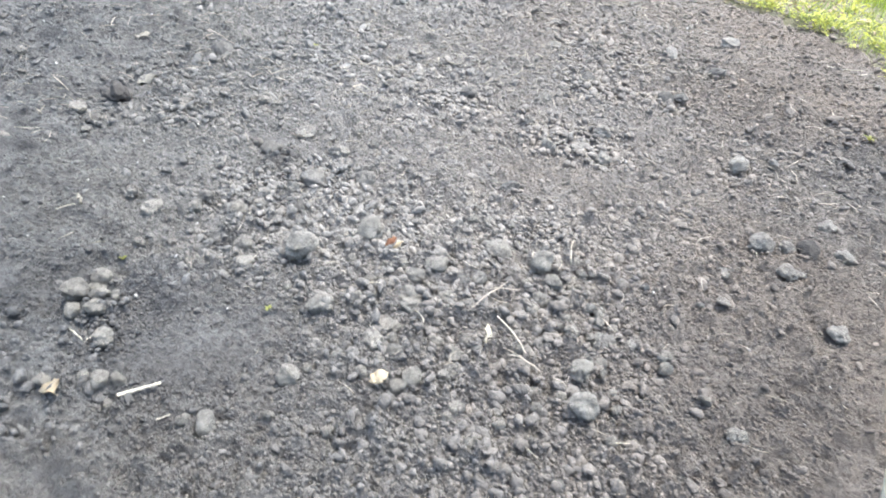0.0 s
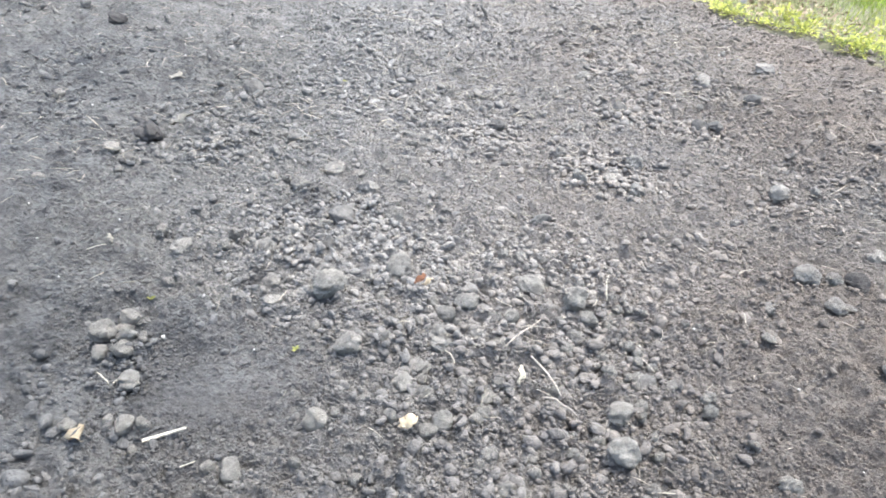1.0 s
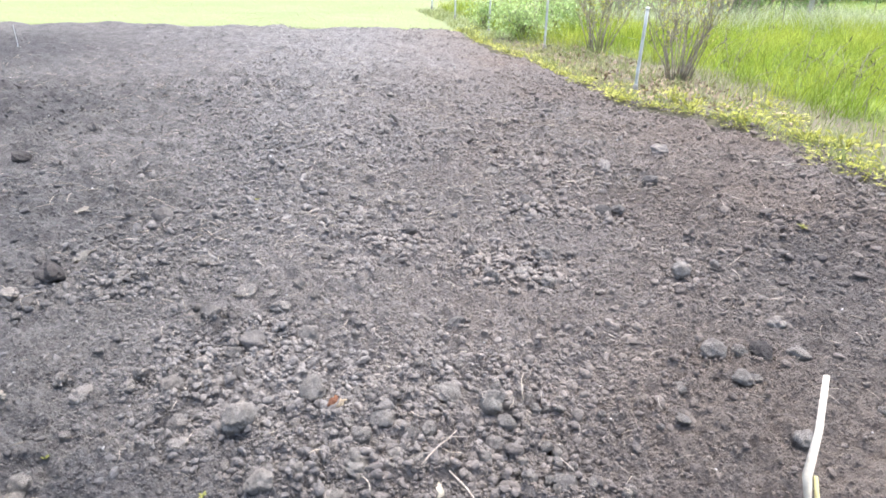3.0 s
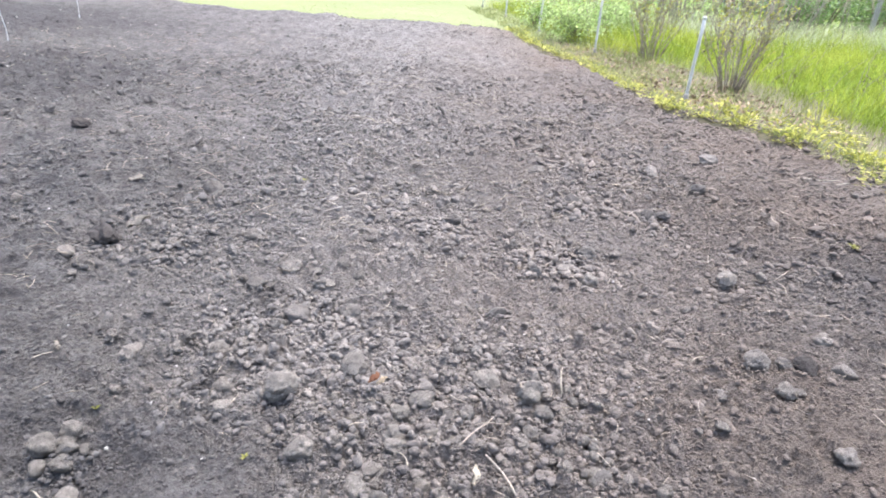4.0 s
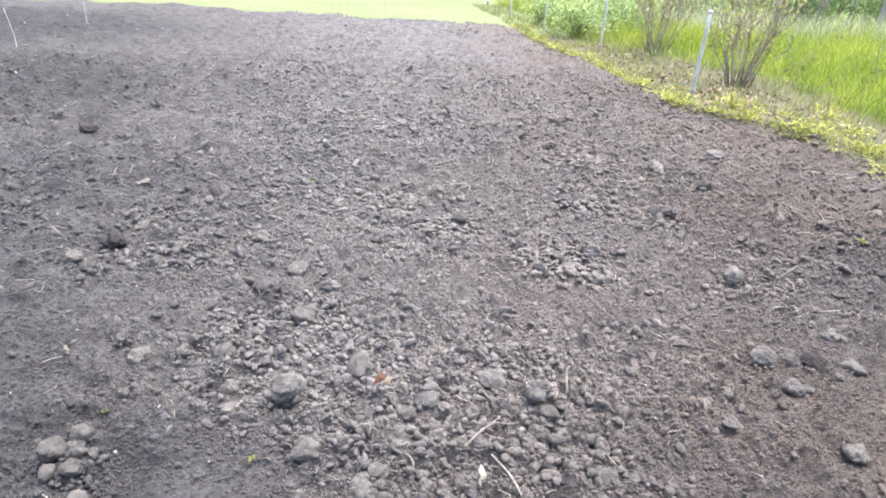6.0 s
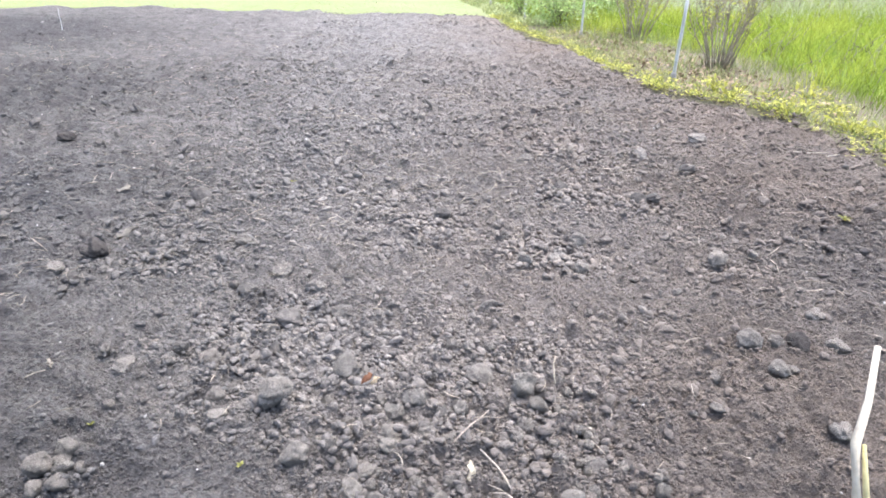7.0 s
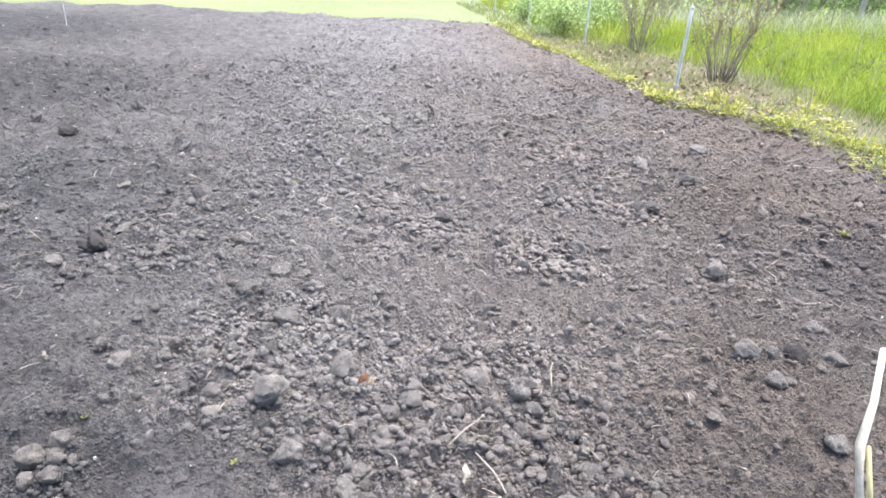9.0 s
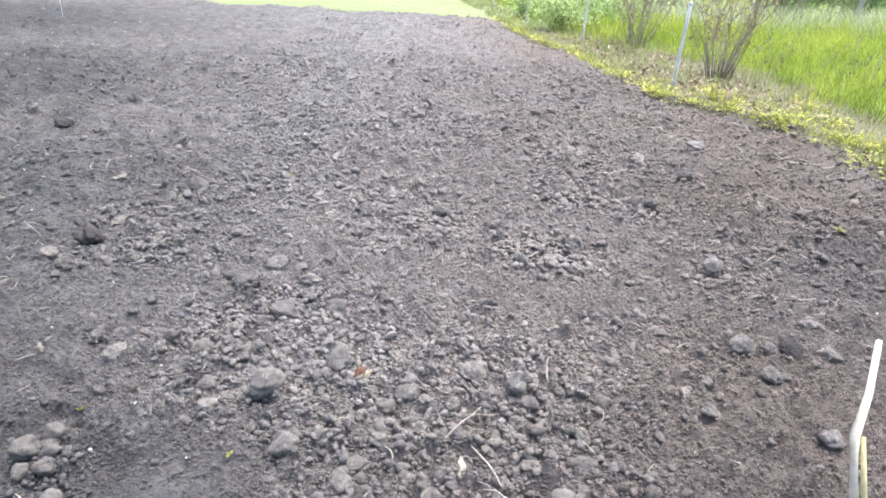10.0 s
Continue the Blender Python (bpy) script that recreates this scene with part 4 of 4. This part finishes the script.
def tall_grass():
    n = 54000
    y = 3.0 + 21 * vr.random(n)
    x = edge_x(y) + 0.9 + 11 * vr.random(n) ** 1.1
    front = grass_front(y)
    cover = vnoise(x, y, 0.45, 31)
    bare = bump_at(x, y, 3.7, 9.4, 0.6, 0.8) + bump_at(x, y, 3.3, 12.8, 0.5, 0.7)
    ok = vr.random(n) < np.clip((verge_out(x, y) - front) / 0.35, 0.02, 1) * np.clip(2.6 * cover - 0.5, 0.1, 1.2) * (1 - 0.9 * np.clip(bare, 0, 1))
    x, y, front = x[ok], y[ok], front[ok]
    h = (0.14 + 0.20 * vr.random(len(x)) + 0.22 * vnoise(x, y, 0.6, 35)) * np.clip(0.65 + 0.5 * (verge_out(x, y) - front), 0.4, 1.1)
    blades("tall_grass", x, y, grass_z(x, y) - 0.02, h, vr.uniform(0.006, 0.012, len(x)), vr.uniform(0.25, 1.15, len(x)), vr, [GRASS], "lush tall bright green grass beside the fence", "grass")


tall_grass()
n = 26000
y = 2.0 + 21 * vr.random(n)
x = edge_x(y) + 0.02 + 2.6 * vr.random(n)
ok = vr.random(n) < 1.4 * vnoise(x, y, 0.28, 33) - 0.12
x, y = x[ok], y[ok]
blades("verge_grass", x, y, grass_z(x, y) - 0.01, vr.uniform(0.04, 0.16, len(x)), vr.uniform(0.006, 0.012, len(x)), vr.uniform(0.2, 0.9, len(x)), vr, [VERGE_BLADE], "short dull green grass along the soil's edge", "grass")
n = 7000
y = 15.5 + 14 * vr.random(n) ** 1.5
x = vr.uniform(-18, 3, n)
ok = depth_in(x, y) < -0.02
x, y = x[ok], y[ok]
blades("lawn_grass", x, y, grass_z(x, y) - 0.01, vr.uniform(0.015, 0.04, len(x)), vr.uniform(0.01, 0.02, len(x)), vr.uniform(0.2, 0.9, len(x)), vr, [LAWN_BLADE], "short pale yellow-green lawn grass behind the plot", "grass")

n = 6000
y = vr.uniform(16.5, 21, n)
x = vr.uniform(4.0, 14.5, n)
ok = vr.random(n) < 1.6 * vnoise(x, y, 0.9, 37) - 0.2
x, y = x[ok], y[ok]
blades("dry_grass", x, y, grass_z(x, y) - 0.01, vr.uniform(0.35, 0.75, len(x)), vr.uniform(0.010, 0.020, len(x)), vr.uniform(0.3, 1.2, len(x)), vr, [DRY_GRASS], "pale dead grass standing behind the meadow", "dry grass")

# leaf litter round the shrubs
n = 6500
y = 5.0 + 10.0 * vr.random(n)
x = edge_x(y) + 0.25 + 1.6 * vr.random(n)
leafs = [leaf_shape(1, 0.5, 0.15), leaf_shape(1, 0.35, -0.1), leaf_shape(1, 0.6, 0.2)]
ok = vr.random(n) < bump_at(x, y, 3.35, 9.2, 0.9, 1.5) + bump_at(x, y, 2.9, 12.6, 0.8, 1.5) + 0.05
x, y = x[ok], y[ok]
v, f = scatter(leafs, x, y, grass_z(x, y) + 0.02, vr.uniform(0.03, 0.075, len(x)), vr, 0.4)
tagged(new("leaf_litter", poly_mesh("leaf_litter", v, f, [LITTER])), "brown fallen leaves on the ground under the shrubs", "leaf litter", kind="stuff")


# ---- weeds along the edge ----
def weed_plant(seed, size):
    r = np.random.default_rng(seed)
    pieces, stems = [], []
    for k in range(40):
        h, a, o = r.uniform(0.1, 0.7) * size, r.random() * 6.28, r.uniform(0.1, 1.0) * size
        foot = Vector((math.cos(a) * o, math.sin(a) * o, h * 0.75))
        if k < 10:
            stems.append(tube([(0, 0, 0), foot * 0.5 + Vector((0, 0, h * 0.1)), foot], [0.004, 0.003, 0.002], 4))
        v, f = leaf_shape(size * r.uniform(0.18, 0.38), size * r.uniform(0.11, 0.20), size * 0.06, rows=3)
        R = turn(np.array([r.normal(0, 0.4)]), np.array([r.normal(-0.1, 0.4)]), np.array([a + r.normal(0, 0.6)]))[0]
        pieces.append((v @ R.T + np.array(foot[:]), f))
    base = empty("weed_plant", pose(0, 0, -50), "low leafy yellow-green weed at the soil's edge", "weed", "weeds along the edge")
    part("stem", poly_mesh("stem", *join(stems), [WEED]), base)
    part("foliage", poly_mesh("foliage", *join(pieces), [WEED]), base)
    return base


weeds = [weed_plant(80 + k, 0.12 + 0.02 * k) for k in range(4)]
placed = 0
for k in range(340):
    y = 3.5 + 13.5 * ((k + vr.random()) / 340) ** 1.4
    stray = vr.random() < (0.72 if y < 7.8 else 0.26)
    x = float(edge_x(y)) + 0.04 + ((1.9 if y < 7.8 else 1.0) * vr.random() if stray else 0.24 * vr.random() ** 1.5)
    if vnoise(x, y, 0.42, 41) < (0.25 if stray else 0.24):
        continue
    m = pose(x, y, float(grass_z(x, y)) - 0.01, vr.normal(0, 6), vr.normal(0, 6), vr.uniform(0, 360)) @ Matrix.Diagonal((*([vr.uniform(0.6, 1.1) * (1.25 if stray and y < 8 else 1)] * 2), vr.uniform(0.4, 0.75) * (2.2 if stray and y < 8 else 1), 1))
    if placed < 4:
        weeds[placed].matrix_basis = m
    else:
        copy_thing(weeds[placed % 4], m)
    placed += 1


# ---- shrubs ----
def bare_shrub(x, y, height, stems, seed, label):
    r = np.random.default_rng(seed)
    base = empty("bare_shrub", pose(x, y, float(grass_z(x, y))), label, "shrub", "shrubs by the fence")
    buds = []
    for k in range(stems):
        a, o, r0 = r.random() * 6.28, r.uniform(0.06, 0.46) * height, r.random()
        wob = r.normal(0, 0.06, (6, 2))
        pts = [(math.cos(a) * (0.20 * r0 + o * s ** 1.1) + wob[i][0] * s, math.sin(a) * (0.20 * r0 + o * s ** 1.1) + wob[i][1] * s, height * r.uniform(0.97, 1.0) * s * (0.75 + 0.25 * ((k * 7) % 5) / 4))
               for i, s in enumerate(np.linspace(0, 1, 6))]
        pts[0] = (pts[0][0], pts[0][1], -0.04)
        pieces = [tube(pts, [0.011, 0.009, 0.008, 0.006, 0.0045, 0.003], 6)]
        for i in (2, 3, 3, 4, 4):
            p, b = Vector(pts[i]), r.random() * 6.28
            tip = p + Vector((math.cos(b) * 0.16, math.sin(b) * 0.16, r.uniform(0.10, 0.30))) * height * 0.8
            pieces.append(tube([p, p.lerp(tip, 0.5) + Vector((0, 0, -0.02)), tip], [0.005, 0.004, 0.0025], 5))
            for s in (0.4, 0.7, 1.0):
                buds.append(p.lerp(tip, s))
        part("branch", poly_mesh("branch", *join(pieces), [BARK]), base)
    bv = np.array([b[:] for b in buds])
    v, f = scatter([leaf_shape(1, 0.5, 0.2), leaf_shape(1, 0.4, -0.1)], bv[:, 0], bv[:, 1], bv[:, 2], r.uniform(0.03, 0.065, len(bv)), r, 0.9)
    part("young_leaves", poly_mesh("young_leaves", v, f, [WEED]), base, "sparse yellow-green young leaves")


bare_shrub(3.85, 9.75, 1.45, 22, 61, "nearly bare brown currant shrub with upright stems")
bare_shrub(3.45, 12.9, 1.4, 23, 62, "nearly bare many-stemmed shrub beside the fence")
bare_shrub(3.0, 16.6, 1.2, 10, 63, "nearly bare shrub with thin upright stems")
bare_shrub(5.0, 13.6, 1.5, 12, 64, "nearly bare tall shrub in the grass")


def green_bush(x, y, w, h, leaves, leaf, seed, mat, label, group=""):
    r = np.random.default_rng(seed)
    base = empty("green_bush", pose(x, y, float(grass_z(x, y))), label, "bush", group)
    stems = []
    for k in range(9):
        a = r.random() * 6.28
        tip = Vector((math.cos(a) * w * 0.4 * r.random(), math.sin(a) * w * 0.4 * r.random(), h * r.uniform(0.5, 0.9)))
        stems.append(tube([(0.03 * math.cos(a), 0.03 * math.sin(a), -0.05), tip * 0.5 + Vector((0, 0, 0.05)), tip], [0.02 * h, 0.012 * h, 0.004 * h], 5))
    tagged(part("stem", poly_mesh("stem", *join(stems), [BARK]), base), kind="stuff")
    c = r.normal(size=(26, 3))
    c = c / np.linalg.norm(c, axis=1)[:, None] * r.uniform(0.25, 1.0, 26)[:, None] * (w * 0.42, w * 0.42, h * 0.40) + (0, 0, h * 0.52)
    p = c[r.integers(0, 26, leaves)] + r.normal(0, 0.16, (leaves, 3)) * (w, w, h)
    p[:, 2] = np.clip(p[:, 2], 0.03, h * 1.1)
    v, f = scatter([leaf_shape(1, 0.5, 0.2, rows=3), leaf_shape(1, 0.4, -0.15, rows=3)], p[:, 0], p[:, 1], p[:, 2], r.uniform(0.6, 1.2, leaves) * leaf, r, 0.7)
    part("foliage", poly_mesh("foliage", v, f, [mat]), base)
    return base


green_bush(2.35, 15.0, 1.5, 0.95, 2200, 0.085, 71, LEAF, "fresh green leafy bush beside the fence", "bushes by the fence")
green_bush(3.5, 17.6, 2.0, 1.1, 2000, 0.10, 72, LEAF, "fresh green leafy bush behind the fence", "bushes by the fence")
green_bush(1.75, 17.3, 1.1, 0.7, 900, 0.085, 73, LEAF, "small fresh green bush at the plot's corner", "bushes by the fence")
green_bush(9.6, 20.8, 2.2, 1.5, 1500, 0.12, 74, DARK_LEAF, "dark green dense bush behind the grass", "bushes behind the grass")
green_bush(12.6, 22.0, 2.4, 1.8, 1500, 0.12, 75, DARK_LEAF, "dark green tall bush behind the grass", "bushes behind the grass")
green_bush(6.6, 21.5, 2.4, 1.2, 1300, 0.12, 76, LEAF, "mid-green bush behind the grass", "bushes behind the grass")
green_bush(4.6, 20.5, 2.0, 1.1, 1100, 0.12, 77, LEAF, "mid-green bush beyond the shrubs", "bushes behind the grass")


# ---- dark dry seed stalks in the grass ----
def seed_stalk(x, y, h, seed):
    r = np.random.default_rng(seed)
    base = empty("dry_stalk", pose(x, y, float(grass_z(x, y)), r.normal(0, 10), r.normal(8, 12), r.normal(0, 60)), "dark dry stalk with shrivelled leaves standing in the tall grass", "dry stalk", "dry stalks in the grass")
    part("stem", poly_mesh("stem", *tube([(0, 0, -0.05), (0.02, 0.01, h * 0.5), (0.09, 0.02, h * 0.8), (0.16, 0.01, h)], [0.005, 0.004, 0.003, 0.002], 5), [TWIG_GREY]), base)
    z = h * r.uniform(0.5, 1.0, 5)
    v, f = scatter([leaf_shape(1, 0.17, 0.25), leaf_shape(1, 0.13, -0.3)], 0.16 * (z / h) ** 2.4, 0.01 * z, z, r.uniform(0.05, 0.10, 5), r, 1.1)
    tagged(part("dry_leaf", poly_mesh("dry_leaf", v, f, [STALK_LEAF]), base, "dark shrivelled leaves"), kind="stuff")


for k in range(58):
    y = 7.2 + 5.2 * vr.random()
    seed_stalk(float(edge_x(y) + grass_front(y)) + 0.1 + 2.2 * vr.random(), y, vr.uniform(0.4, 0.75), 300 + k)

# ---- what closes the view behind ----
far_post = empty("concrete_post", pose(11.9, 20.9, 0), "weathered grey concrete post behind the grass", "post")
bm = bmesh.new()
bmesh.ops.create_cube(bm, size=1)
bmesh.ops.scale(bm, vec=(0.12, 0.12, 1.7), verts=bm.verts)
bmesh.ops.translate(bm, vec=(0, 0, 0.8), verts=bm.verts)
bmesh.ops.bevel(bm, geom=bm.edges[:], offset=0.015, segments=2, affect="EDGES")
me = bpy.data.meshes.new("shaft")
bm.to_mesh(me)
bm.free()
me.materials.append(CONCRETE)
part("shaft", me, far_post)


def twig_thicket(x, y, w, h, seed):
    """A bare thicket of upright twigs."""
    r = np.random.default_rng(seed)
    base = empty("bare_thicket", pose(x, y, float(grass_z(x, y)), 0, 0, r.uniform(0, 360)), "leafless grey-brown thicket of upright twigs", "thicket", "thickets behind the grass")
    for k in range(34):
        a, b = r.normal(0, w * 0.3), r.normal(0, w * 0.2)
        lean = r.normal(0, 0.2, 2) * h
        part("twig", poly_mesh("twig", *tube([(a, b, -0.05), (a + lean[0] * 0.4, b + lean[1] * 0.4, h * 0.5), (a + lean[0], b + lean[1], h * r.uniform(0.7, 1.0))], [0.016, 0.011, 0.004], 4), [TWIG_GREY]), base)


for k in range(9):
    green_bush(5.5 + 3.0 * k + vr.normal(0, 0.6), 27 + vr.normal(0, 1.5), 3.6, 2.4, 900, 0.20, 180 + k, (DARK_LEAF, LEAF)[k % 2], "tall green bush in the hedge behind the meadow", "bushes behind the grass")
for k, (x, y) in enumerate([(5.6, 19.6), (7.9, 22.6), (10.8, 23.5), (13.8, 24.5), (16.5, 23.0), (8.8, 19.2), (3.6, 22.0)]):
    twig_thicket(x, y, 2.0, 2.0, 400 + k)
hedge = green_bush(-44, 39.5, 5.6, 2.6, 750, 0.62, 91, HAZED_LEAF, "hedge shrub at the end of the lawn, its leaves coloured pale by haze", "hedge along the lawn")
for k in range(19):
    copy_thing(hedge, pose(-40 + 3.9 * k + vr.normal(0, 0.4), 39.5 + vr.normal(0, 0.8), 0, 0, 0, vr.uniform(0, 360)) @ Matrix.Scale(vr.uniform(0.85, 1.25), 4))
